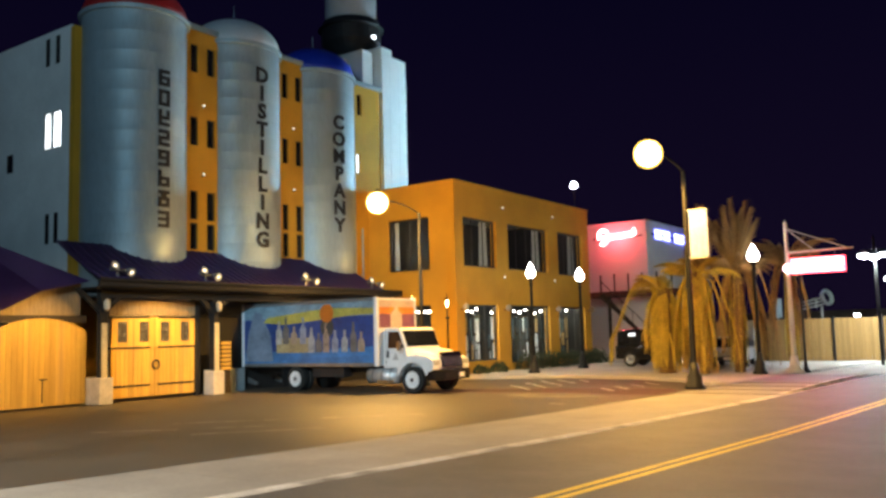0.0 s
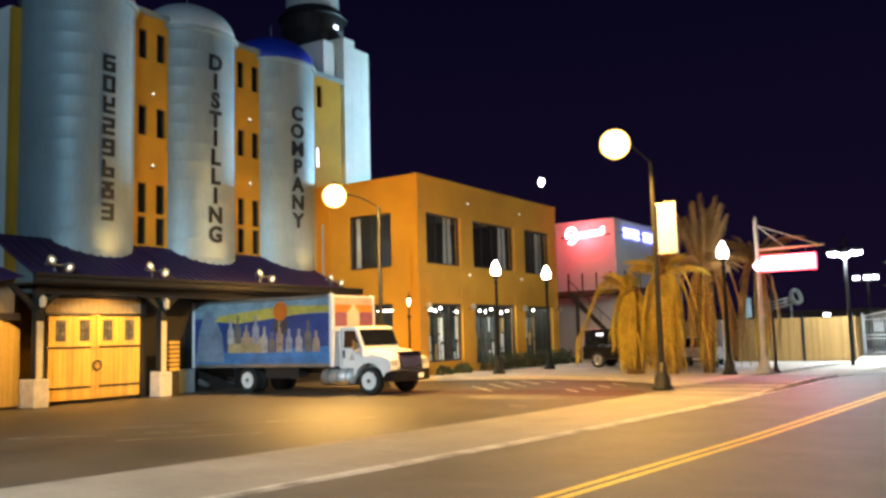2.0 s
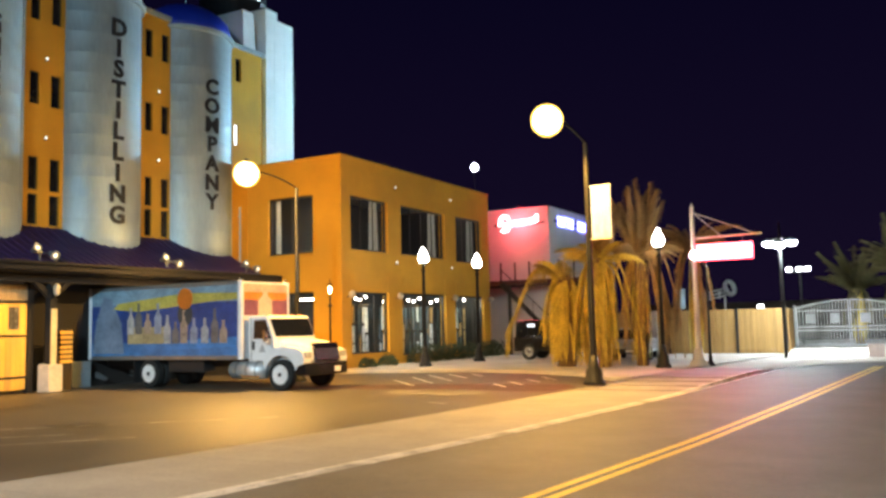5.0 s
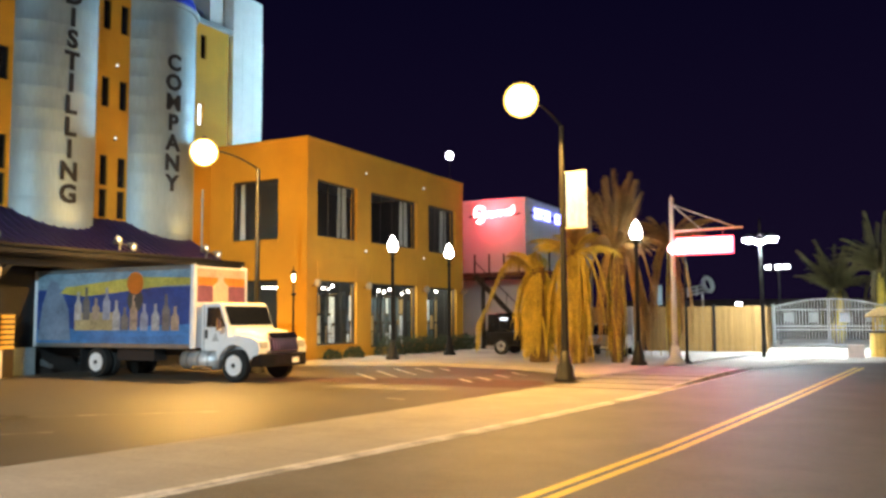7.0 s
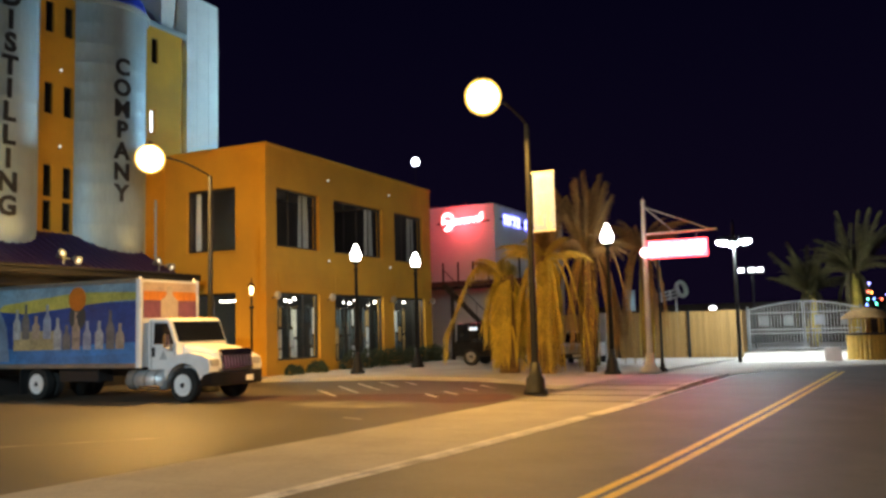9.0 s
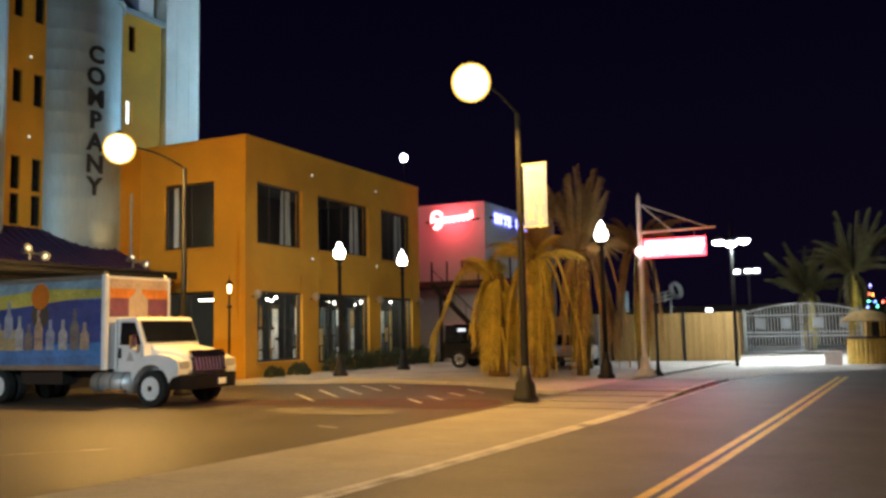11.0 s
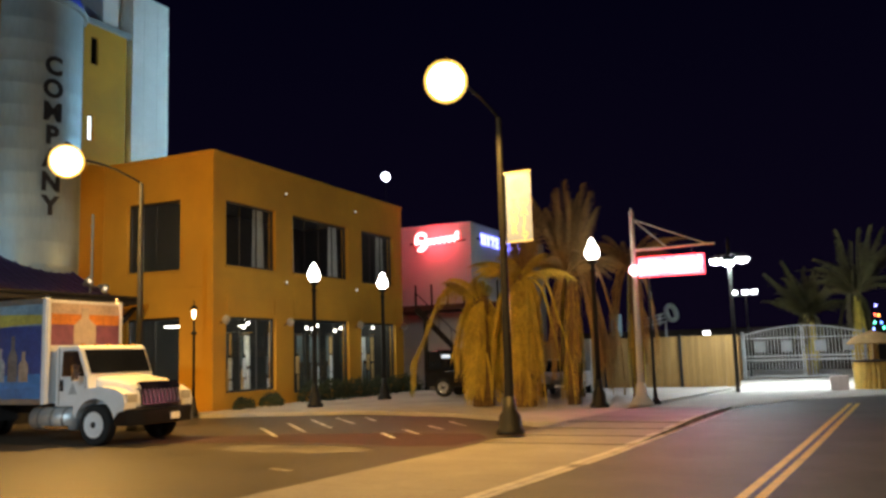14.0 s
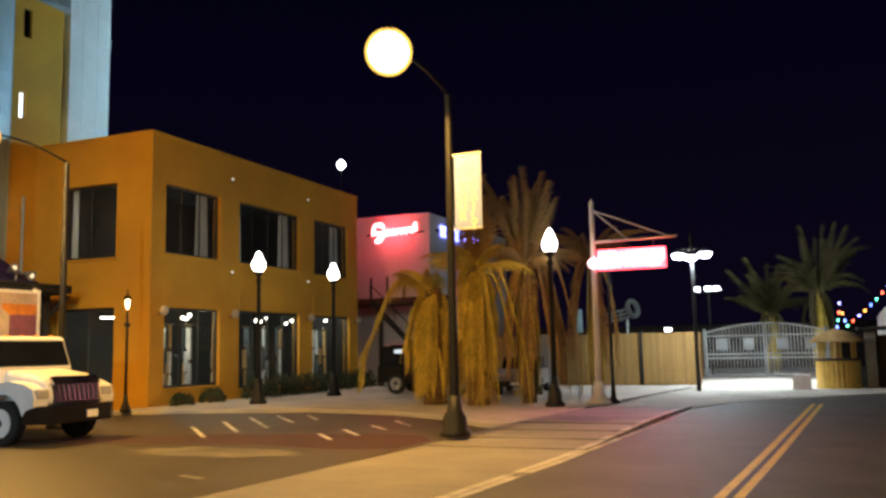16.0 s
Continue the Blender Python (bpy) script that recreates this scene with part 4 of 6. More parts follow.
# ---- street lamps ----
# bulbs enlarged and an amber shell added, in place of the lamps' halo
HALO_AMBER = shell("amber_halo_shell", (1.0, 0.56, 0.10), 2.2, 0.5)
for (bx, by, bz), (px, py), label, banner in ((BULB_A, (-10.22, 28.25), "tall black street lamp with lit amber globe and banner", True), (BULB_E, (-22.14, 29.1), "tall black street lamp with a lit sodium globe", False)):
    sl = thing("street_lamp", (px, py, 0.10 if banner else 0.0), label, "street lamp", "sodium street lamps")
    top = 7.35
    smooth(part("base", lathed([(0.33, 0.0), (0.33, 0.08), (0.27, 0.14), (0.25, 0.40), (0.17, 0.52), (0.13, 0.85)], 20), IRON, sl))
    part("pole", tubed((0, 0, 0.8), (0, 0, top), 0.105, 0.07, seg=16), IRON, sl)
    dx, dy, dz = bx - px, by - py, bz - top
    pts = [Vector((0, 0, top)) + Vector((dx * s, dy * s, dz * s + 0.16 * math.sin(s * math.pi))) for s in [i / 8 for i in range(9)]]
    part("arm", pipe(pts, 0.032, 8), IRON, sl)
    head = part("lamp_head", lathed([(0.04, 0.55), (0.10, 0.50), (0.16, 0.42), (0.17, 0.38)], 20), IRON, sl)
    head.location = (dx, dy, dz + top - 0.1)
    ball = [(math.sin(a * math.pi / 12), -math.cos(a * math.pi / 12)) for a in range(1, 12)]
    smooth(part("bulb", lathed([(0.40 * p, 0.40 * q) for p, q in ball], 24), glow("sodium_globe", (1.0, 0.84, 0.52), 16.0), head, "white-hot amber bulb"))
    ob = smooth(part("globe", lathed([(0.47 * p, 0.47 * q) for p, q in ball], 24), HALO_AMBER, head, "glowing amber shell in place of the lamp's halo"))
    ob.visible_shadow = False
    if banner:
        for z in (4.36, 5.98):
            part("banner_arm", tubed((0, 0, z), (0.75, -0.05, z), 0.022, seg=6), WHITEPOLE, sl)
        ban = part("banner", boxed(0.12, -0.03, 4.38, 0.74, -0.015, 5.96), CANVAS, sl, "pale canvas banner with white lettering")
        for word, x in (("TOUR", 0.31), ("DAILY", 0.56)):
            for i, ch in enumerate(word):
                bm = text_mesh(ch, 0.26, 0.004)
                bmesh.ops.transform(bm, matrix=pose(x, -0.036, 5.25 - i * 0.21), verts=bm.verts)
                part("letter", bm, WHITEPOLE, ban)
        bm = lathed([(0.001, 0), (0.17, 0.0), (0.17, 0.006), (0.001, 0.008)], 20)
        bmesh.ops.transform(bm, matrix=pose(0.43, -0.036, 5.66, 90), verts=bm.verts)
        part("emblem", bm, WHITEPOLE, ban)

GLOBE = glow("acorn_globe", (1.0, 0.97, 0.90), 16.0)
first = None
for ax, ay in ACORNS:
    if first:
        copy_thing(first, pose(ax, ay, 0.12))
        continue
    first = al = thing("acorn_lamp", (ax, ay, 0.12), "black cast-iron lamp post with a lit white acorn globe", "street lamp", "acorn lamps")
    smooth(part("base", lathed([(0.30, 0.0), (0.30, 0.10), (0.23, 0.16), (0.20, 0.45), (0.13, 0.60), (0.10, 0.9)], 20), IRON, al))
    smooth(part("pole", lathed([(0.085, 0.85), (0.07, 4.3), (0.10, 4.35), (0.10, 4.42), (0.06, 4.45), (0.09, 4.60)], 16), IRON, al))
    smooth(part("collar", lathed([(0.09, 4.58), (0.19, 4.66), (0.20, 4.72), (0.1, 4.74)], 20), IRON, al))
    smooth(part("globe", lathed([(0.14, 4.72), (0.21, 4.83), (0.235, 4.96), (0.19, 5.11), (0.12, 5.22), (0.12, 5.28), (0.06, 5.38), (0.01, 5.44)], 24), GLOBE, al, "glowing white acorn globe"))
gl = thing("gas_lamp", (-23.73, 33.3, 0.1), "slim black lamp post with a small amber lantern", "street lamp")
smooth(part("base", lathed([(0.17, 0.0), (0.17, 0.1), (0.09, 0.3), (0.055, 0.6)], 14), IRON, gl))
smooth(part("pole", lathed([(0.05, 0.55), (0.045, 2.75), (0.11, 2.8), (0.11, 2.84), (0.04, 2.9), (0.04, 3.3)], 12), IRON, gl))
part("lantern", lathed([(0.05, 3.34), (0.075, 3.56), (0.07, 3.61), (0.04, 3.645)], 6), glow("gas_lantern", (1.0, 0.7, 0.35), 9.0), gl, "small glowing amber lantern")
part("cap", lathed([(0.16, 3.64), (0.09, 3.76), (0.02, 3.82), (0.02, 3.95), (0.001, 4.0)], 6), IRON, gl)
pl = thing("panel_lamp", (-7.25, 47.4, 0.0), "dark pole with bright flat white lamp panels", "street lamp")
part("pole", tubed((0, 0, 0), (0, 0, 6.3), 0.09, 0.06, seg=12), IRON, pl)
part("spike", tubed((0, 0, 6.3), (0, 0, 6.6), 0.06, 0.01, seg=8), IRON, pl)
for hx, hy, hz in ((-0.52, 0.0, 5.58), (0.0, -0.25, 5.46), (0.52, 0.0, 5.58)):
    hd = part("lamp_head", lathed([(0.06, 0.22), (0.14, 0.16), (0.30, 0.06), (0.31, 0.0), (0.28, 0.02)], 20), GREYSTEEL, pl)
    hd.location = (hx, hy, hz)
    smooth(part("lens", lathed([(0.27, 0.0), (0.26, -0.08), (0.16, -0.17), (0.01, -0.20)], 20), glow("panel_lens", (0.88, 0.97, 1.0), 24.0), hd, "glowing white lens"))
part("cross_arm", tubed((-0.52, 0, 5.78), (0.52, 0, 5.78), 0.035, seg=8), IRON, pl)
part("front_arm", tubed((0, 0, 5.70), (0, -0.25, 5.66), 0.03, seg=8), IRON, pl)

# ---- neon sign on a white pole ----
ns = thing("neon_sign", (-9.33, 38.26, 0.1), "white pole with an arm and a glowing pink neon board", "sign")
smooth(part("base", lathed([(0.40, 0.0), (0.38, 0.06), (0.20, 0.28), (0.14, 0.7)], 20), WHITEPOLE, ns))
part("pole", tubed((0, 0, 0.65), (0, 0, 6.35), 0.115, 0.075, seg=16), WHITEPOLE, ns)
smooth(part("cap", lathed([(0.08, 6.33), (0.09, 6.38), (0.03, 6.48), (0.001, 6.56)], 12), WHITEPOLE, ns))
part("arm", tubed((0, 0, 5.1), (2.62, 0, 5.14), 0.05, 0.035, seg=10), WHITEPOLE, ns)
for x in (1.1, 2.4):
    part("stay", tubed((0.02, 0, 6.15), (x, 0, 5.14), 0.022, seg=6), WHITEPOLE, ns)
for x in (0.5, 1.9):
    part("hanger", tubed((x, 0, 4.86), (x, 0, 5.12), 0.015, seg=5), GREYSTEEL, ns)
brd = part("board", boxed(0.14, -0.08, 4.18, 2.28, 0.08, 4.84, bevel=0.03), glow("backlit_sign_face", (1.0, 0.08, 0.15), 1.8), ns)
NEONPINK = glow("neon_pink", (1.0, 0.50, 0.58), 6.0)
NEONRED = glow("neon_red", (1.0, 0.03, 0.05), 9.0)
for k, x in enumerate([0.32 + 0.222 * i for i in range(9)]):
    pts = [Vector((x + 0.085 * math.cos(a * 0.45 + k), -0.11, 4.51 + 0.19 * math.sin(a * 0.45 + k * 0.5))) for a in range(14)]
    bm = pipe(pts, 0.042)
    part("neon_stroke", bm, NEONPINK, brd)
bm = bmesh.new()
ring = [(0.17, 4.21), (2.25, 4.21), (2.25, 4.81), (0.17, 4.81)]
for (xa, za), (xb, zb) in zip(ring, ring[1:] + ring[:1]):
    tube(bm, (xa, -0.1, za), (xb, -0.1, zb), 0.022, seg=6)
part("neon_border", bm, NEONRED, brd)
smooth(part("roundel", lathed([(0.001, -0.06), (0.16, -0.05), (0.16, 0.05), (0.001, 0.06)], 20), NEONPINK, ns, "round glowing pink badge")).matrix_basis = pose(0.02, -0.14, 4.42, 90)
lamp("neon_spill", (-8.1, 37.6, 4.1), 520, (1.0, 0.20, 0.32), 0.3, 104, (-8.1, 30.0, 0.0), 0.6)
bp = thing("service_pole", (-8.95, 38.6, 0.1), "thin black pole beside the sign pole", "pole")
part("pole", tubed((0, 0, 0), (0, 0, 4.6), 0.055, 0.045, seg=10), IRON, bp)
part("base", lathed([(0.2, 0), (0.2, 0.05), (0.08, 0.2), (0.06, 0.4)], 14), IRON, bp)

# ---- box truck ----
truck = thing("box_truck", (-28.85, 25.12, 0), "white box truck with a painted beach scene on its side", "truck")
BL, BW = 7.52, 2.5
AL = GREYSTEEL
bx = part("cargo_box", boxed(0.0, 0.02, 1.0, BL, BW, 3.60, bevel=0.02), CARWHITE, truck)
for x in (0.0, BL - 0.14):
    part("corner_post", boxed(x, -0.015, 0.98, x + 0.14, 0.12, 3.63, bevel=0.02), CARWHITE, bx)
part("top_rail", boxed(0.14, -0.01, 3.50, BL - 0.14, 0.10, 3.63, bevel=0.01), AL, bx)
part("bottom_rail", boxed(0.14, -0.01, 0.98, BL - 0.14, 0.10, 1.12, bevel=0.01), AL, bx)
ART = (("art_sky", (0.22, 0.34, 0.44), [(0.14, 2.95), (BL - 0.14, 2.95), (BL - 0.14, 3.5), (0.14, 3.5)], 0.012),
       ("art_blue", (0.025, 0.065, 0.26), [(0.14, 1.6), (BL - 0.14, 1.6), (BL - 0.14, 2.95), (0.14, 2.95)], 0.012),
       ("art_sea", (0.05, 0.19, 0.46), [(0.14, 1.12), (BL - 0.14, 1.12), (BL - 0.14, 1.6), (0.14, 1.6)], 0.012),
       ("art_haze", (0.18, 0.24, 0.34), [(0.2, 1.2), (1.9, 1.2), (1.75, 2.3), (1.2, 3.2), (0.8, 3.3), (0.4, 2.4)], 0.008),
       ("art_sand", (0.50, 0.44, 0.10), [(1.3, 2.82), (2.6, 2.70), (4.0, 2.80), (6.3, 2.98), (BL - 0.14, 3.0), (BL - 0.14, 3.22), (5.0, 3.30), (2.8, 3.12), (1.6, 3.02)], 0.007),
       ("art_wave", (0.05, 0.22, 0.55), [(3.9, 1.32), (BL - 0.16, 1.42), (BL - 0.16, 1.75), (5.4, 1.7), (4.4, 1.55)], 0.004))
for nm, c, out, dy in ART:
    part(nm, extruded([(p, q) for p, q in out], "y", dy - 0.004, 0.03), mat(nm, c, 0.4, 0, 0.35, 1.6, 9, 0.02), bx)
bm = lathed([(0.001, 0), (0.37, 0.0), (0.37, 0.01), (0.001, 0.012)], 28)
bmesh.ops.transform(bm, matrix=pose(4.95, 0.004, 3.10, 90), verts=bm.verts)
part("art_sun", bm, mat("art_sun", (0.62, 0.17, 0.02), 0.4, 0, 0.2, 2, 9, 0.02), bx, "painted orange sun")
bm = lathed([(0.001, 0), (0.30, 0.0), (0.001, 0.012)], 18)
bmesh.ops.transform(bm, matrix=pose(4.95, 0.006, 2.55, 90) @ Matrix.Diagonal((1.2, 1.4, 1, 1)), verts=bm.verts)
part("art_shade", bm, mat("art_shade", (0.05, 0.06, 0.06), 0.4), bx)
part("art_crate", extruded([(2.1, 1.55), (4.0, 1.55), (4.0, 2.15), (2.1, 2.15)], "y", 0.0, 0.03), mat("art_crate", (0.42, 0.34, 0.18), 0.4, 0, 0.4, 3, 10, 0.02), bx)


def bottle(w, h):
    return [(-w, 0), (w, 0), (w, h * 0.55), (w * 0.35, h * 0.72), (w * 0.35, h), (-w * 0.35, h), (-w * 0.35, h * 0.72), (-w, h * 0.55)]


for i in range(11):
    x = 2.25 + i * 0.45 + 0.05 * math.sin(i * 5)
    h = 0.95 + 0.22 * math.sin(i * 2.3)
    c = ((0.40, 0.40, 0.40), (0.30, 0.33, 0.42), (0.40, 0.30, 0.22), (0.16, 0.15, 0.14))[(i * 7) % 4]
    nm = "art_bottle_paint_%d" % ((i * 7) % 4)
    z0 = 1.55 + (0.35 if i < 4 else 0.0)
    part("art_bottle", extruded([(x + p, z0 + q) for p, q in bottle(0.17, h)], "y", -0.004, 0.02), mat(nm, c, 0.4, 0, 0.4, 4, 14, 0.02), bx)
# front face of the box, above the cab
for nm, c, z0, z1 in (("art_dusk_top", (0.55, 0.42, 0.34), 3.25, 3.52), ("art_dusk_orange", (0.62, 0.22, 0.03), 2.98, 3.25), ("art_dusk_purple", (0.20, 0.07, 0.13), 2.45, 2.98)):
    part(nm, boxed(BL - 0.01, 0.14, z0, BL + 0.012, BW - 0.12, z1), mat(nm, c, 0.4, 0, 0.3, 2, 9, 0.02), bx)
part("art_bottle", extruded([(1.2 + p, 2.42 + q) for p, q in bottle(0.36, 1.0)], "x", BL + 0.004, BL + 0.018), mat("art_front_bottle", (0.5, 0.42, 0.36), 0.4, 0, 0.2, 3, 9, 0.02), bx)
for yy in (0.02, BW - 0.12):
    part("corner_post", boxed(BL - 0.04, yy, 1.0, BL + 0.03, yy + 0.1, 3.62, bevel=0.015), CARWHITE, bx)
for yy in (0.1, BW - 0.1):
    smooth(part("marker_light", lathed([(0.05, 3.6), (0.06, 3.66), (0.03, 3.72), (0.001, 3.74)], 10, (BL - 0.1, yy, 0)), CHROME, bx))
part("liftgate", boxed(-0.22, 0.12, 0.52, -0.02, BW - 0.15, 1.02, bevel=0.02), mat("pale_steel_plate", (0.55, 0.57, 0.58), 0.5, 0.3, 0.25, 3, 18, 0.1, (0.2, 0.16, 0.12)), truck, "folded pale steel tail lift")
for yy in (0.3, 1.9):
    part("lift_arm", extruded([(-0.22, 0.52), (-0.02, 0.52), (0.55, 0.30), (0.5, 0.20), (-0.22, 0.36)], "y", yy, yy + 0.12), AL, truck)
part("rear_bumper", boxed(-0.3, 0.1, 0.45, -0.05, BW - 0.1, 0.56, bevel=0.02), AL, truck)
for yy in (0.75, 1.65):
    part("chassis_rail", boxed(0.1, yy, 0.72, 9.9, yy + 0.12, 0.98), BLACKPLASTIC, truck)
part("skirt", boxed(3.9, 0.25, 0.55, 5.6, 0.85, 0.96, bevel=0.03), BLACKPLASTIC, truck)
TANK = mat("brushed_aluminium", (0.62, 0.63, 0.65), 0.4, 0.5, 0.15, 3, 24, 0.05)
tank = smooth(part("fuel_tank", tubed((6.9, 0.36, 0.62), (8.3, 0.36, 0.62), 0.29, seg=22), TANK, truck, "brushed aluminium fuel tank"))
for x in (7.2, 7.65, 8.05):
    part("tank_strap", lathed([(0.292, -0.03), (0.302, -0.03), (0.302, 0.03), (0.292, 0.03)], 22, (0, 0, 0), True), GREYSTEEL, tank).matrix_basis = pose(x, 0.36, 0.62, 0, 90, 0)
part("step", boxed(7.4, 0.12, 0.38, 8.2, 0.35, 0.46), CHROME, truck)
# cab
cab_out = [(7.70, 0.92), (7.70, 2.30), (7.78, 2.42), (8.42, 2.42), (8.52, 2.36), (8.80, 1.66), (8.82, 1.15), (8.70, 0.92)]
part("cab", extruded(cab_out, "y", 0.16, 2.34, bevel=0.04), CARWHITE, truck)
hood = [(8.76, 0.86), (8.76, 1.66), (9.55, 1.54), (9.93, 1.42), (10.06, 1.22), (10.10, 0.86)]
smooth(part("bonnet", extruded(hood, "y", 0.40, 2.10, bevel=0.13), CARWHITE, truck))
for y0, y1 in ((0.08, 0.46), (2.04, 2.42)):
    out = [(9.11 + 0.64 * math.cos(a * math.pi / 14), 0.50 + 0.62 * math.sin(a * math.pi / 14)) for a in range(1, 14)]
    out += [(8.40, 0.80), (8.44, 1.12), (8.72, 1.34), (9.3, 1.40), (9.75, 1.34), (10.02, 1.22), (10.08, 1.0), (10.06, 0.84), (9.85, 0.78)]
    part("wing", extruded(out, "y", y0, y1), CARWHITE, truck, "flared white front wing")
part("bumper", extruded([(9.72, 0.10), (10.12, 0.12), (10.36, 0.45), (10.42, 1.25), (10.36, 2.05), (10.12, 2.38), (9.72, 2.40)], "z", 0.46, 0.86, bevel=0.05), CARBLACK, truck)
part("number_plate", boxed(10.425, 1.25, 0.56, 10.44, 1.56, 0.72), WHITEPOLE, truck)
gr = part("grille", extruded([(10.06, 0.92), (10.17, 0.92), (10.10, 1.30), (9.98, 1.47)], "y", 0.60, 1.90, bevel=0.02), CARBLACK, truck, "dark grille with chrome bars")
for i in range(9):
    part("grille_bar", extruded([(10.172, 0.95), (10.195, 0.96), (10.12, 1.32), (10.09, 1.33)], "y", 0.68 + i * 0.137, 0.705 + i * 0.137), GRILLE_METAL, gr)
part("grille_rim", extruded([(9.96, 1.46), (10.02, 1.49), (10.13, 1.31), (10.09, 1.30)], "y", 0.58, 1.92), CHROME, gr)
for yy in (0.14, 2.0):
    part("headlight", boxed(9.80, yy, 1.0, 10.10, yy + 0.36, 1.22, bevel=0.06), mat("headlight_lens", (0.6, 0.6, 0.58), 0.15, 0.3), truck, "clear headlight")
part("windscreen", extruded([(8.555, 2.30), (8.79, 1.72), (8.82, 1.725), (8.585, 2.31)], "y", 0.26, 2.24), DARKGLASS, truck, "dark windscreen")
for y0, y1 in ((0.148, 0.162), (2.338, 2.352)):
    part("side_window", extruded([(7.92, 1.66), (8.70, 1.66), (8.46, 2.28), (7.96, 2.28)], "y", y0, y1), DARKGLASS, truck, "dark side window")
part("door_seam", boxed(7.82, 0.150, 0.95, 7.835, 0.164, 2.35), BLACKPLASTIC, truck)
part("door_seam", boxed(8.72, 0.150, 1.0, 8.735, 0.164, 1.64), BLACKPLASTIC, truck)
part("door_handle", boxed(7.88, 0.125, 1.30, 7.98, 0.158, 1.58, bevel=0.01), BLACKPLASTIC, truck)
part("door_emblem", extruded([(8.15, 1.22), (8.45, 1.22), (8.3, 1.5)], "y", 0.150, 0.162), mat("pale_grey_decal", (0.45, 0.46, 0.47), 0.5), truck)
part("mirror_arm", tubed((8.62, 0.15, 1.75), (8.68, -0.12, 1.75), 0.02, seg=6), BLACKPLASTIC, truck)
part("mirror", boxed(8.62, -0.2, 1.55, 8.72, -0.02, 1.95, bevel=0.03), CHROME, truck, "chrome wing mirror")
for i in range(5):
    part("roof_marker", boxed(8.25, 0.4 + i * 0.42, 2.42, 8.35, 0.48 + i * 0.42, 2.46, bevel=0.01), mat("amber_lens", (0.6, 0.25, 0.02), 0.3), truck)


def wheel(parent, x, y, r, width, side, rim_mat):
    w = part("wheel", lathed([(r * 0.62, -width / 2), (r * 0.93, -width / 2), (r, -width * 0.38), (r, width * 0.38), (r * 0.93, width / 2), (r * 0.62, width / 2)], 30), RUBBER, parent)
    w.matrix_basis = pose(x, y, r, 90, 0, 0)
    s = side
    rm = part("rim", lathed([(0.001, s * width * 0.56), (r * 0.2, s * width * 0.56), (r * 0.26, s * width * 0.515), (r * 0.50, s * width * 0.515), (r * 0.58, s * width * 0.55), (r * 0.64, s * width * 0.555), (r * 0.64, s * width * 0.3)], 24), rim_mat, w, "painted steel rim")
    part("hub", lathed([(r * 0.16, s * width * 0.3), (r * 0.15, s * width * 0.62), (0.001, s * width * 0.64)], 12), BLACKPLASTIC, w)
    return w


for x, y, s in ((9.11, 0.22, 1), (9.11, 2.28, -1), (3.08, 0.24, 1), (3.08, 2.26, -1), (3.08, 0.62, 1), (3.08, 1.9, -1)):
    wheel(truck, x, y, 0.49, 0.28, s, CARWHITE)
part("mudflap", boxed(2.3, 0.1, 0.15, 2.33, 0.75, 0.95), BLACKPLASTIC, truck)

# ---- cars behind the palms ----


def car(at, turn, label, body_mat, L, W, profile, roof_w, wr, glass_out):
    c = thing("car", at, label, "car", "", "", turn)
    part("body", extruded(profile, "y", -W / 2, W / 2, bevel=0.06), body_mat, c)
    part("cabin", extruded(glass_out, "y", -roof_w / 2, roof_w / 2, bevel=0.05), DARKGLASS, c, "dark glazed cabin")
    xs = [p for p, q in glass_out]
    zt = max(q for p, q in glass_out)
    part("roof", boxed(min(xs) + 0.45, -roof_w / 2 + 0.05, zt - 0.02, max(xs) - 0.7, roof_w / 2 - 0.05, zt + 0.04, bevel=0.02), body_mat, c)
    for x in (-L / 2 + 0.85, L / 2 - 0.85):
        for s in (-1, 1):
            wheel(c, x, s * (W / 2 - 0.10), wr, 0.22, -s, CHROME)
    for s in (-1, 1):
        part("headlight", boxed(L / 2 - 0.06, s * (W / 2 - 0.32) - 0.16, 0.72, L / 2 + 0.03, s * (W / 2 - 0.32) + 0.16, 0.88, bevel=0.03), mat("headlight_lens", (0.6, 0.6, 0.58)), c)
        part("tail_light", boxed(-L / 2 - 0.03, s * (W / 2 - 0.2) - 0.1, 0.75, -L / 2 + 0.05, s * (W / 2 - 0.2) + 0.1, 1.0, bevel=0.02), mat("tail_lens", (0.3, 0.01, 0.01), 0.3), c)
    part("bumper", boxed(L / 2 - 0.12, -W / 2 + 0.08, 0.34, L / 2 + 0.08, W / 2 - 0.08, 0.56, bevel=0.05), BLACKPLASTIC, c)
    part("plate", boxed(L / 2 + 0.082, -0.2, 0.40, L / 2 + 0.09, 0.2, 0.52), WHITEPOLE, c)
    return c


suv_prof = [(-2.35, 0.42), (-2.35, 1.15), (2.1, 1.15), (2.35, 1.0), (2.35, 0.42)]
suv_glass = [(-2.3, 1.12), (-2.25, 1.98), (0.7, 1.98), (1.2, 1.12)]
suv = car((-17.4, 44.4, 0.12), 0, "black off-road car parked behind the palms", CARBLACK, 4.7, 1.85, suv_prof, 1.6, 0.40, suv_glass)
# the glass reflection is made as a small glowing slab
part("light_bar", boxed(-1.6, -0.815, 1.66, -1.2, -0.78, 1.80, bevel=0.01), glow("window_glint_white", (0.75, 0.88, 1.0), 0.9), suv, "white reflection on the side window, built as a glowing slab")
sedan_prof = [(-2.25, 0.35), (-2.3, 0.85), (-1.9, 0.95), (1.0, 0.98), (2.05, 0.85), (2.25, 0.65), (2.25, 0.35)]
sedan_glass = [(-1.7, 0.93), (-1.0, 1.42), (0.2, 1.45), (1.05, 0.95)]
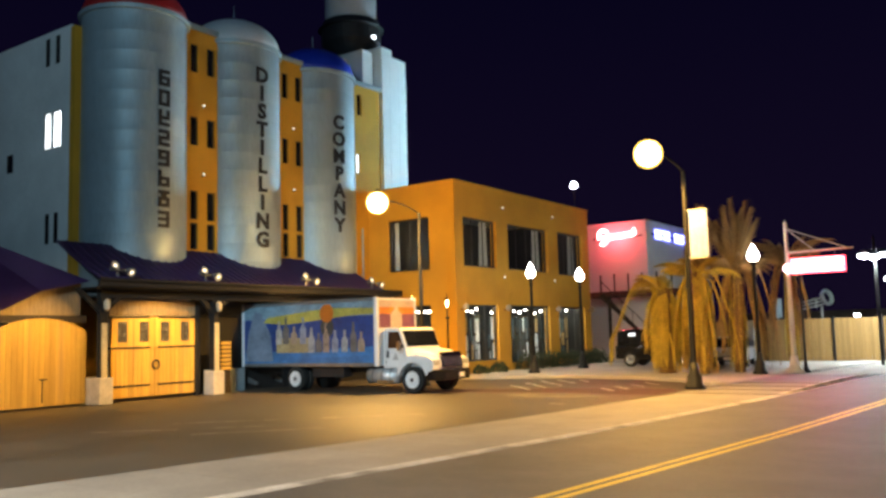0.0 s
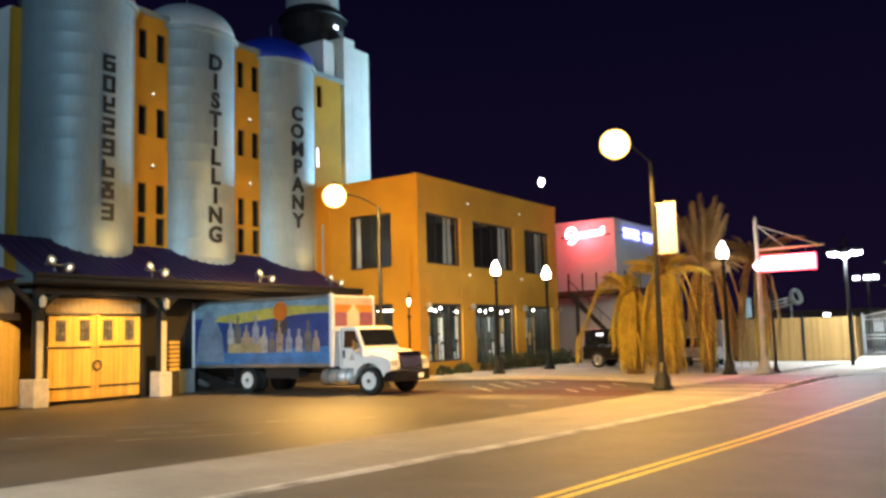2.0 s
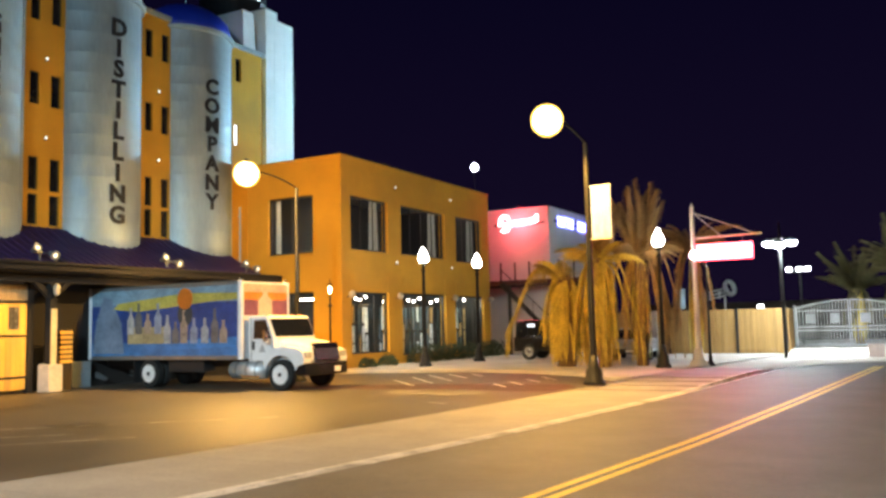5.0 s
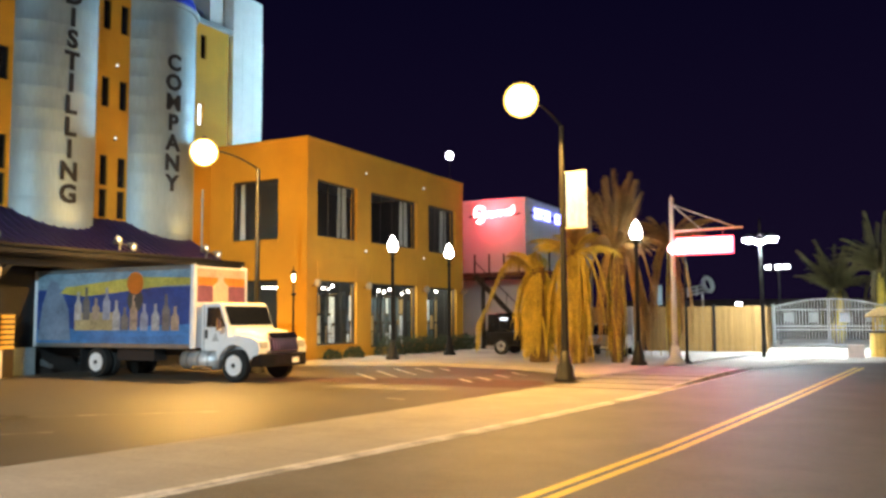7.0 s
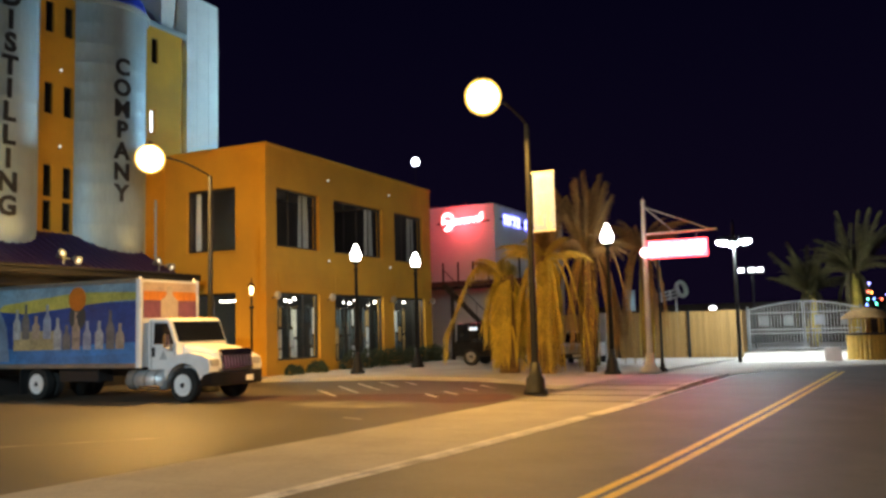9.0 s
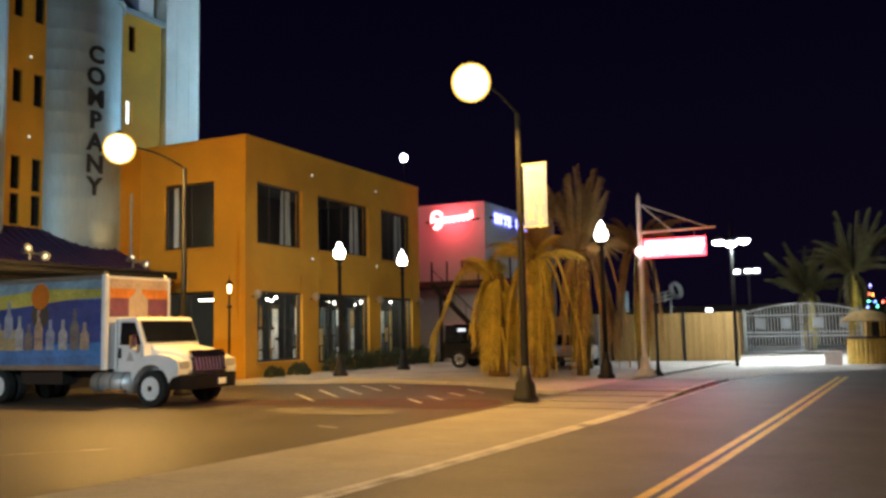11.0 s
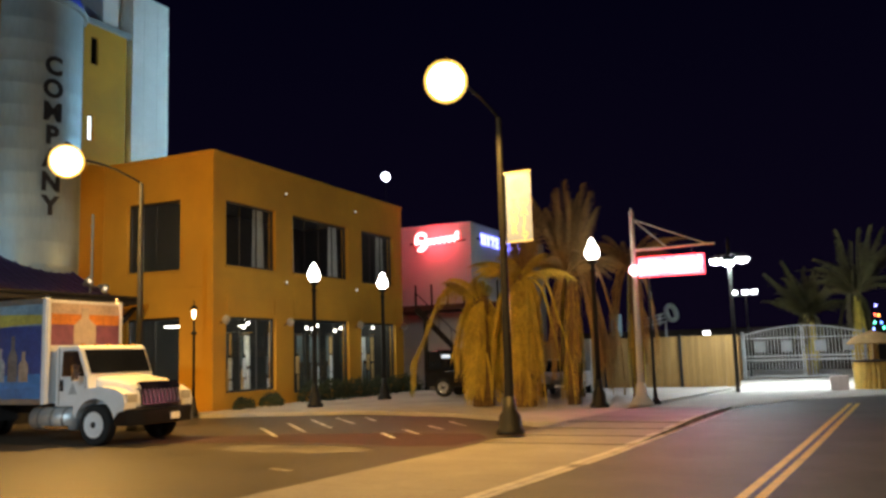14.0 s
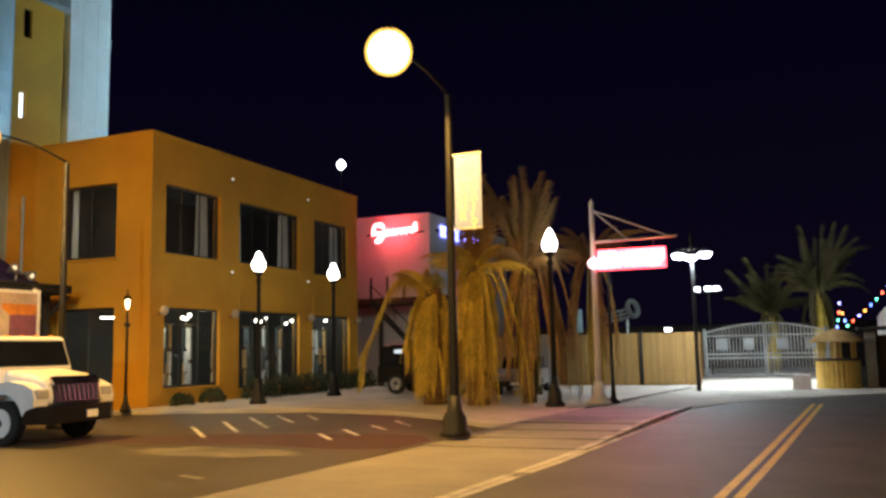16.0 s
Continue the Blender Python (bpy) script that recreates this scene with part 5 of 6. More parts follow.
car((-13.65, 44.3, 0.12), -80, "silver saloon car parked behind the palms", CARSILVER, 4.5, 1.75, sedan_prof, 1.45, 0.32, sedan_glass)

# ---- fence, gate, kiosk ----
fence = thing("board_fence", (0, 0, 0), "tall fence of weathered upright boards between dark posts", "fence")
FY = 50.35
x = -20.5
i = 0
while x < -7.55:
    h = 2.44
    part("board", boxed(x, FY, 0.14, x + 0.137, FY + 0.03, h + 0.012 * math.sin(i * 3.1)), FENCEWOOD, fence)
    x += 0.147
    i += 1
for px in (-20.5, -17.0, -13.5, -9.97, -7.55):
    part("fence_post", boxed(px - 0.06, FY - 0.09, 0.12, px + 0.06, FY - 0.002, 2.55), IRON, fence)
for z in (0.5, 2.1):
    part("fence_rail", boxed(-20.5, FY + 0.032, z, -7.5, FY + 0.08, z + 0.1), FENCEWOOD, fence)
fl = thing("fence_light", (-8.75, FY + 0.1, 2.44), "small bright flood on the fence top", "floodlight")
part("housing", boxed(-0.16, -0.06, 0.02, 0.16, 0.08, 0.2, bevel=0.02), GREYSTEEL, fl)
part("lens", boxed(-0.14, -0.075, 0.05, 0.14, -0.062, 0.18), glow("fence_lens", (0.9, 0.97, 1.0), 9.0), fl)

GATEPAINT = mat("pale_grey_gate_paint", (0.6, 0.62, 0.63), 0.5, 0.2, 0.15, 2, 14, 0.05)
gate = thing("metal_gate", (-7.75, 56.0, 0.22), "white-grey tubular metal double gate with arched top", "gate")
GW = 5.6
for x in (0.0, GW):
    part("gate_post", boxed(x - 0.07, -0.07, -0.2, x + 0.07, 0.07, 2.4, bevel=0.01), GREYSTEEL, gate)


def gate_top(x):
    return 2.22 + 0.42 * math.sin(x / GW * math.pi)


for leaf in (0, 1):
    lf = part("gate_leaf", bmesh.new(), WHITEPOLE, gate)
    a, b = leaf * GW / 2 + 0.08, (leaf + 1) * GW / 2 - 0.03
    n = 17
    for i in range(n + 1):
        x = a + (b - a) * i / n
        part("bar", tubed((x, 0, 0.12), (x, 0, gate_top(x)), 0.03 if i in (0, n) else 0.017, seg=6), GATEPAINT, lf)
    for z in (0.14, 0.95, 1.15):
        part("rail", tubed((a, 0, z), (b, 0, z), 0.028, seg=6), GATEPAINT, lf)
    bm = bmesh.new()
    for i in range(10):
        xa, xb = a + (b - a) * i / 10, a + (b - a) * (i + 1) / 10
        tube(bm, (xa, 0, gate_top(xa)), (xb, 0, gate_top(xb)), 0.03, seg=6)
        tube(bm, (xa, 0, 2.05), (xb, 0, 2.05), 0.022, seg=6)
    part("top_rail", bm, GATEPAINT, lf)
    for c in (0.28, 0.74):
        x = a + (b - a) * c
        part("panel", boxed(x - 0.26, -0.035, 1.35, x + 0.26, -0.02, 1.9, bevel=0.005), GREYSTEEL, lf, "square pierced metal panel")
        bm = lathed([(0.13, -0.006), (0.17, -0.01), (0.17, 0.01), (0.13, 0.006)], 14, (0, 0, 0), True)
        bmesh.ops.transform(bm, matrix=pose(x, -0.045, 1.62, 90), verts=bm.verts)
        part("ring", bm, GREYSTEEL, lf)
for side, x in ((-1, -7.85), (1, -1.9)):
    solid("fence_return" if side < 0 else "wall_gate", boxed(x - 0.12, 50.45, 0, x, 56.0, 2.44), FENCEWOOD, "weathered board wall beside the gate", "fence", "structure")
hut = thing("tiki_hut", (-2.0, 49.6, 0.0), "round bamboo bar kiosk with a thatched rim", "kiosk")
BAMBOO = mat("bamboo", (0.56, 0.37, 0.08), 0.6, 0, 0.25, 2, 12, 0.2, random_var=0.15)
for i in range(26):
    a = 2 * math.pi * i / 26
    part("bamboo_stave", tubed((0.75 * math.cos(a), 0.75 * math.sin(a), 0.0), (0.75 * math.cos(a), 0.75 * math.sin(a), 1.12), 0.092, seg=8), BAMBOO, hut)
part("counter", lathed([(0.01, 1.12), (0.92, 1.12), (0.95, 1.16), (0.92, 1.2), (0.01, 1.2)], 24), SOFFIT, hut)
for i in range(6):
    a = 2 * math.pi * i / 6 + 0.3
    part("hut_post", tubed((0.7 * math.cos(a), 0.7 * math.sin(a), 1.2), (0.7 * math.cos(a), 0.7 * math.sin(a), 1.9), 0.045, seg=8), BAMBOO, hut)
part("thatch", lathed([(1.0, 1.85), (1.05, 1.9), (0.7, 2.2), (0.05, 2.4)], 24), FRONDBROWN, hut, "brown thatched cap")
solid("utility_box", boxed(-3.75, 48.2, 0.0, -3.05, 48.8, 0.62, bevel=0.04), mat("pink_white_concrete", (0.6, 0.52, 0.5), 0.8, 0, 0.12, 2, 12, 0.2), "pale square concrete block by the gate", "block")
solid("gate_pillar", boxed(-0.95, 49.9, 0.0, -0.55, 50.3, 2.3, bevel=0.03), GREYSTEEL, "grey square gate pillar", "pillar", "structure")
solid("wall_hut", boxed(-0.5, 50.2, 0.0, 12.0, 50.5, 2.1), SOFFIT, "dark timber wall beside the gate", "wall", "structure")
kiosk = thing("notice_board", (-13.2, 45.6, 0.12), "pale upright notice board on the plaza", "notice board")
part("panel", boxed(-0.3, -0.05, 0.25, 0.3, 0.05, 2.3, bevel=0.02), mat("pale_board", (0.45, 0.48, 0.5), 0.5), kiosk)
part("leg", boxed(-0.28, -0.04, 0, -0.2, 0.04, 0.25), GREYSTEEL, kiosk)
part("leg", boxed(0.2, -0.04, 0, 0.28, 0.04, 0.25), GREYSTEEL, kiosk)

# ---- club building behind ----
wall_with_holes("wall_club", "y", 54.5, 0.3, -32.0, -22.0, 0.0, 9.5, [], CLUBWALL, "white rendered wall of the club")
solid("wall_club_east", boxed(-22.3, 54.802, 0, -22.0, 68, 9.5), CLUBWALL, "white rendered side wall of the club", "wall", "structure")
solid("roof_club", boxed(-32, 54.8, 9.2, -22.3, 68, 9.4), GREYSTEEL, "flat roof of the club", "roof", "structure")
club = thing("neon_lettering", (-24.1, 54.5, 8.45), "red neon script sign on the white club wall", "sign")
pts = [Vector((-0.98 + 0.30 * math.cos(a * 0.55), -0.12, 0.36 + 0.20 * math.sin(a * 0.55))) for a in range(0, 7)]
pts += [Vector((-1.05 + 0.36 * math.cos(2.4 - a * 0.62), -0.12, -0.20 + 0.26 * math.sin(2.4 - a * 0.62))) for a in range(0, 8)]
pts += [Vector((-0.70 + 0.062 * i, -0.12, 0.02 + 0.15 * math.sin(i * 1.25) + 0.004 * i)) for i in range(32)]
pts += [Vector((1.30, -0.12, 0.50)), Vector((1.34, -0.12, 0.05))]
# the wider red tube is added as the halo behind the bright core
for nm, rad, m in (("neon_halo_tube", 0.17, glow("neon_script_halo", (1.0, 0.02, 0.03), 3.0)), ("neon_script", 0.10, glow("neon_script_core", (1.0, 0.30, 0.30), 9.0))):
    d = Vector((0, 0.06 if rad > 0.12 else -0.04, 0))
    part(nm, pipe([p + d for p in pts], rad), m, club)
part("mount_rail", boxed(-1.8, -0.05, -0.05, 1.8, 0.004, 0.05), IRON, club)
lamp("neon_spill", (-24.0, 53.7, 8.5), 190, (1.0, 0.05, 0.08), 0.5)
nc = thing("neon_lettering", (-22.0, 59.0, 8.6), "blue neon capital letters on the club side wall", "sign", turn=90)
for i, ch in enumerate("NITE CLUB"):
    if ch != " ":
        bm = text_mesh(ch, 0.86, 0.03)
        bmesh.ops.transform(bm, matrix=pose(-2.7 + i * 0.74, -0.09, 0), verts=bm.verts)
        part("neon_letter", bm, glow("neon_blue", (0.16, 0.18, 1.0), 7.0), nc)
part("mount_rail", boxed(-3.6, -0.06, -0.08, 3.6, 0.004, 0.08), IRON, nc)
# dark deck and stair before the club
deck = thing("timber_deck", (0, 0, 0), "dark raised timber deck with railing and stair", "deck")
DECK = mat("dark_red_timber", (0.10, 0.035, 0.03), 0.8, 0, 0.3, 1.5, 12, 0.2)
part("platform", boxed(-27.0, 51.0, 4.3, -19.0, 54.4, 4.6, bevel=0.01), DECK, deck)
for i in range(9):
    x = -26.8 + i * 0.95
    part("railing_post", boxed(x, 51.05, 4.6, x + 0.08, 51.13, 5.7), SOFFIT, deck)
for x in (-26.5, -23.5, -20.5, -19.2):
    part("deck_post", boxed(x, 51.1, 0, x + 0.18, 51.28, 4.3), SOFFIT, deck)
for i in range(14):
    part("tread", boxed(-23.8 + i * 0.29, 50.8, 4.15 - i * 0.28, -23.5 + i * 0.29, 51.95 - 0.98, 4.2 - i * 0.28), DECK, deck)
part("stringer", extruded([(-23.9, 4.3), (-19.7, 0.25), (-19.4, 0.25), (-23.6, 4.5)], "y", 50.74, 50.79), SOFFIT, deck)
part("handrail", tubed((-23.8, 50.75, 5.3), (-19.5, 50.75, 1.2), 0.03, seg=6), SOFFIT, deck)
for i in range(7):
    x = -23.8 + i * 0.7
    part("baluster", tubed((x, 50.75, 4.2 - i * 0.67), (x, 50.75, 5.3 - i * 0.67), 0.02, seg=5), SOFFIT, deck)

# ---- palms ----


def frond_mesh(length, droop, leaflet, n, lift, seed, width=1.0):
    """A feather frond along +x: arching rib with hanging leaflets."""
    r = random.Random(seed)
    bm = bmesh.new()
    pts = []
    for i in range(n + 1):
        s = i / n
        pts.append(Vector((length * s * (1 - 0.35 * droop * s), 0.12 * math.sin(s * 3 + seed), lift * s - droop * length * 0.75 * s * s)))
    for i, (p, q) in enumerate(zip(pts, pts[1:])):
        w0, w1 = 0.045 * (1 - i / n) + 0.012, 0.045 * (1 - (i + 1) / n) + 0.010
        a = [bm.verts.new(p + Vector((0, -w0, 0))), bm.verts.new(p + Vector((0, w0, 0))), bm.verts.new(p + Vector((0, 0, -w0)))]
        b = [bm.verts.new(q + Vector((0, -w1, 0))), bm.verts.new(q + Vector((0, w1, 0))), bm.verts.new(q + Vector((0, 0, -w1)))]
        for k in range(3):
            bm.faces.new((a[k], a[(k + 1) % 3], b[(k + 1) % 3], b[k]))
        if i < 2:
            continue
        for j in range(4):
            m = p.lerp(q, (j + r.random() * 0.6) / 4)
            d = (q - p).normalized()
            for side in (-1, 1):
                ll = leaflet * (0.6 + 0.5 * r.random()) * (1 - 0.5 * abs(2 * i / n - 0.9))
                out = Vector((0, side * width * (0.35 + 0.4 * r.random()), 0)) + d * (0.35 + 0.3 * r.random()) + Vector((0, 0, -0.7 - 0.9 * r.random() * (0.4 + droop)))
                tip = m + out.normalized() * ll
                mid = m.lerp(tip, 0.5) + Vector((0, 0, 0.05 * ll))
                wv = d * 0.010
                v = [bm.verts.new(m - wv), bm.verts.new(m + wv), bm.verts.new(mid + wv * 1.2), bm.verts.new(mid - wv * 1.2), bm.verts.new(tip)]
                bm.faces.new((v[0], v[1], v[2], v[3])), bm.faces.new((v[3], v[2], v[4]))
    return bm


def hanging_mesh(out, drop, leaflet, n, seed):
    """A dead frond: it leaves the crown, bends over and hangs with all its leaflets down."""
    r = random.Random(seed)
    bm = bmesh.new()
    pts = [Vector((out * (1 - (1 - i / n) ** 2.2), 0.10 * math.sin(2.5 * i / n + seed), 0.5 * math.sin(math.pi * min(1, 2.1 * i / n)) * (out / 1.4) - drop * (i / n) ** 1.5)) for i in range(n + 1)]
    for i, (p, q) in enumerate(zip(pts, pts[1:])):
        w0 = 0.05 * (1 - i / n) + 0.012
        tube(bm, p, q, w0, w0 * 0.96, seg=4, cap=False)
        if i < 2:
            continue
        for j in range(6):
            m = p.lerp(q, (j + r.random()) / 6)
            for side in (-1, 1):
                ll = leaflet * (0.55 + 0.6 * r.random()) * (1.0 if i < n * 0.75 else 0.6)
                tip = m + Vector((0.10 + 0.25 * r.random(), side * (0.12 + 0.42 * r.random()), -0.75 - 0.3 * r.random())).normalized() * ll
                mid = m.lerp(tip, 0.45) + Vector((0.05 * ll, side * 0.10 * ll, 0.08 * ll))
                wv = Vector((0.5, side * 0.85, 0)) * (0.012 + 0.010 * r.random())
                v = [bm.verts.new(c) for c in (m - wv * 0.6, m + wv * 0.6, mid + wv, mid - wv, tip)]
                bm.faces.new((v[0], v[1], v[2], v[3])), bm.faces.new((v[3], v[2], v[4]))
    return bm


def palm(at, height, fronds, label, trunk_r=0.22, seed=0, skirt=0, spread=2.0):
    r = random.Random(seed)
    t = thing("palm_tree", at, label, "palm tree", "palms")
    prof = []
    z = 0.0
    while z < height:
        rr = trunk_r * (1.25 - 0.35 * z / height)
        prof += [(rr, z), (rr * 1.12, z + 0.10), (rr * 0.98, z + 0.13)]
        z += 0.16
    prof.append((trunk_r * 0.5, height + 0.1))
    part("trunk", lathed(prof, 14), BARK, t)
    crown = thing("crown", (0, 0, 0), "", "")
    for k in ("label", "category", "group", "kind"):
        if k in crown:
            del crown[k]
    crown.parent = t
    meshes = {}
    for (azim, lean, length, droop, leaflet, lift, material) in fronds:
        key = (round(length, 1), round(droop, 1), material.name)
        if key not in meshes:
            bm = hanging_mesh(length, droop, leaflet, 18, seed + len(meshes)) if lean == 0 else frond_mesh(length, droop, leaflet, 22, lift, seed + len(meshes))
            ob = part("frond", bm, material, crown)
            meshes[key] = ob.data
        else:
            ob = new("frond", meshes[key])
            ob.parent = crown
        ob.matrix_basis = pose(0.1 * math.cos(radians(azim)), 0.1 * math.sin(radians(azim)), height - 0.05 - 0.25 * r.random(), 0, -lean, azim)
    # dead leaves that hang close round the trunk
    if skirt:
        bm = bmesh.new()
        for i in range(skirt):
            a, z0 = r.random() * 6.283, height * (0.45 + 0.55 * r.random())
            ll = min(z0 - 0.05, height * (0.4 + 0.45 * r.random()))
            ro, ri = trunk_r * (1.1 + 0.3 * r.random()), trunk_r * spread * (0.75 + 0.5 * r.random())
            wv = Vector((-math.sin(a), math.cos(a), 0)) * (0.02 + 0.03 * r.random())
            p = Vector((ro * math.cos(a), ro * math.sin(a), z0))
            a2 = a + 0.4 * (r.random() - 0.5)
            q = Vector((ri * math.cos(a2), ri * math.sin(a2), z0 - ll * 0.5))
            e = Vector((ri * 1.05 * math.cos(a2), ri * 1.05 * math.sin(a2), z0 - ll))
            v = [bm.verts.new(c) for c in (p - wv, p + wv, q + wv * 1.6, q - wv * 1.6, e)]
            bm.faces.new((v[0], v[1], v[2], v[3])), bm.faces.new((v[3], v[2], v[4]))
        part("dead_skirt", bm, FROND, t, "skirt of dry hanging leaves")
    return t


r = random.Random(11)
hang = [(i * 22 + r.uniform(-16, 16), 0, r.uniform(0.1, 0.6), r.uniform(2.6, 4.1), r.uniform(0.5, 0.95), 0, FROND) for i in range(16)]
ribs = [(a + r.uniform(-6, 6), 0, o, dr, 0.16, 0, FROND) for a, o, dr in ((-40, 1.3, 4.0), (-15, 1.8, 4.1), (10, 1.1, 3.9), (-60, 0.9, 4.2))]
up = [(r.uniform(-110, 70), r.uniform(72, 90), r.uniform(2.2, 3.3), r.uniform(0.05, 0.25), 0.55, 0.2, FRONDBROWN) for _ in range(14)]
hang += [(r.uniform(150, 260), 0, r.uniform(0.4, 1.0), r.uniform(2.0, 3.3), r.uniform(0.6, 0.9), 0, FROND) for _ in range(5)]
hang += [(r.uniform(0, 360), r.uniform(25, 60), r.uniform(1.4, 2.2), 0.8, 0.7, 0.5, FROND) for _ in range(8)]
palm((-12.95, 37.2, 0.12), 4.4, hang + ribs + up, "short palm with dry golden hanging fronds", 0.28, 3, 40, 1.5)
hang = [(i * 20 + r.uniform(-18, 18), 0, r.uniform(0.15, 0.85), r.uniform(1.9, 3.45), r.uniform(0.5, 1.0), 0, FROND) for i in range(15)]
hang += [(a, 0, 2.5, 2.9, 0.75, 0, FROND) for a in (183, 187)]
hang += [(r.uniform(60, 300), 55, 1.9, 0.7, 0.6, 0.5, FROND) for _ in range(7)]
palm((-14.6, 37.5, 0.12), 3.7, hang, "short palm wrapped in dry golden fronds", 0.30, 7, 40, 1.5)
hang = [(r.uniform(0, 360), r.uniform(30, 60), r.uniform(1.5, 2.4), 1.0, 0.7, 0.6, FRONDBROWN) for _ in range(14)]
up = [(r.uniform(0, 360), r.uniform(70, 90), r.uniform(2.2, 3.7), r.uniform(0.05, 0.3), r.uniform(0.4, 0.7), 0.2, FRONDBROWN) for _ in range(20)]
hang += [(i * 60 + r.uniform(-9, 9), 0, r.uniform(0.3, 1.2), r.uniform(3.0, 4.2), r.uniform(0.5, 0.9), 0, FRONDBROWN) for i in range(9)]
hang += [(a, 0, o, 4.2, 0.15, 0, FRONDBROWN) for a, o in ((-50, 1.5), (-20, 1.9), (15, 1.2), (215, 1.4))]
palm((-11.6, 38.3, 0.12), 4.6, hang + up, "slim palm with brown withered fronds", 0.18, 9, 40, 1.8)
up = [(r.uniform(0, 360), r.uniform(35, 75), r.choice((2.2, 2.7)), 0.75, 0.6, 0.5, FRONDBROWN) for _ in range(20)]
up += [(i * 72 + 20, 0, (0.7, 1.1)[i % 2], 3.6, 0.5, 0, FRONDBROWN) for i in range(5)]
palm((-10.35, 42.6, 0.12), 5.0, up, "tall brown palm with drooping fronds behind the sign", 0.15, 15, 30, 1.8)
for at, h, sd in (((-2.3, 57.6, 0.2), 4.3, 21), ((-4.7, 61.0, 0.2), 3.4, 23)):
    fr = [(r.uniform(0, 360), r.uniform(30, 92), r.choice((2.1, 2.9, 3.6)), r.choice((0.15, 0.5, 0.9)), 0.6, 0.4, FRONDGREEN) for _ in range(44)]
    fr += [(i * 60 + r.uniform(-15, 15), 0, r.choice((0.4, 0.7)), 1.9, 0.6, 0, FRONDGREEN) for i in range(6)]
    palm(at, h, fr, "palm with dull upright fronds behind the gate", 0.2, sd, 60, 1.8)

# ---- shrubs ----


def shrub(at, rx, ry, rz, n, label, group):
    rr = random.Random(int(at[0] * 31 + at[1] * 17))
    bm = bmesh.new()
    for i in range(n):
        a, b = rr.random() * 6.283, math.acos(1 - rr.random() * 1.05)
        k = 0.55 + 0.45 * rr.random() ** 0.5 + 0.12 * math.sin(3 * a)
        c = Vector((rx * k * math.cos(a) * math.sin(b), ry * k * math.sin(a) * math.sin(b), 0.05 + rz * k * max(0, math.cos(b))))
        d1 = Vector((rr.uniform(-1, 1), rr.uniform(-1, 1), rr.uniform(-0.3, 1))).normalized()
        d2 = d1.cross(Vector((rr.uniform(-1, 1), rr.uniform(-1, 1), 0.3))).normalized()
        s = 0.05 + 0.04 * rr.random()
        bm.faces.new([bm.verts.new(p) for p in (c - d1 * s, c + d2 * s * 0.5, c + d1 * s, c - d2 * s * 0.5)])
    t = thing("shrub", at, label, "shrub", group)
    part("leaves", bm, LEAF, t)
    tb = bmesh.new()
    for i in range(5):
        a = i * 1.256
        tube(tb, (0, 0, 0), (rx * 0.5 * math.cos(a), ry * 0.5 * math.sin(a), rz * 0.7), 0.02, 0.008, seg=5)
    part("stems", tb, BARK, t)


for yy, s in ((36.0, 0.42), (37.7, 0.5)):
    shrub((-23.7, yy, 0.12), s, s, s * 0.95, 500, "small round dark green shrub by the wall", "wall shrubs")
for yy in (40.6, 42.0, 43.4, 44.8, 46.4, 48.0, 49.4):
    shrub((-23.6, yy, 0.12), 0.7, 0.85, 0.85, 700, "low dark hedge shrub by the wall", "wall shrubs")

# ---- behind the fence ----
ft = thing("flood_mast", (-7.8, 60.0, 0.2), "dark mast with three white floodlights", "floodlight")
part("mast", tubed((0, 0, 0), (0, 0, 4.5), 0.06, seg=8), IRON, ft)
part("cross_arm", tubed((-0.7, 0, 4.5), (0.6, 0, 4.5), 0.04, seg=6), IRON, ft)
for x in (-0.6, 0.0, 0.46):
    hd = part("lamp_head", boxed(x - 0.2, -0.12, 4.5, x + 0.2, 0.12, 4.86, bevel=0.05), GREYSTEEL, ft)
    part("lens", lathed([(0.001, -0.1), (0.15, -0.08), (0.17, 0.0), (0.15, 0.08), (0.001, 0.1)], 14, (x, -0.2, 4.68)), glow("mast_lens", (0.9, 0.97, 1.0), 12.0), hd, "glowing white lens")
rig = thing("pipe_frame", (-12.0, 54.0, 0.0), "grey pipe frame with a round drum behind the fence", "frame")
for x0, z0, x1, z1 in ((-1.0, 0, -1.0, 3.4), (0.8, 0, 0.8, 3.2), (-1.2, 3.25, 0.9, 3.7), (-1.2, 3.05, 0.9, 3.5), (-1.2, 2.85, 0.9, 3.3), (-0.5, 2.9, -0.5, 3.45), (0.0, 3.0, 0.0, 3.55), (0.5, 3.1, 0.5, 3.65)):
    part("pipe", tubed((x0, 0, z0), (x1, 0, z1), 0.055, seg=8), GREYSTEEL, rig)
bm = lathed([(0.34, -0.10), (0.46, -0.12), (0.5, 0), (0.46, 0.12), (0.34, 0.10), (0.31, 0.0)], 20, (0, 0, 0), True)
bmesh.ops.transform(bm, matrix=pose(1.1, 0, 3.7, 75, 20, 60), verts=bm.verts)
part("drum", bm, GREYSTEEL, rig, "round grey hoop")
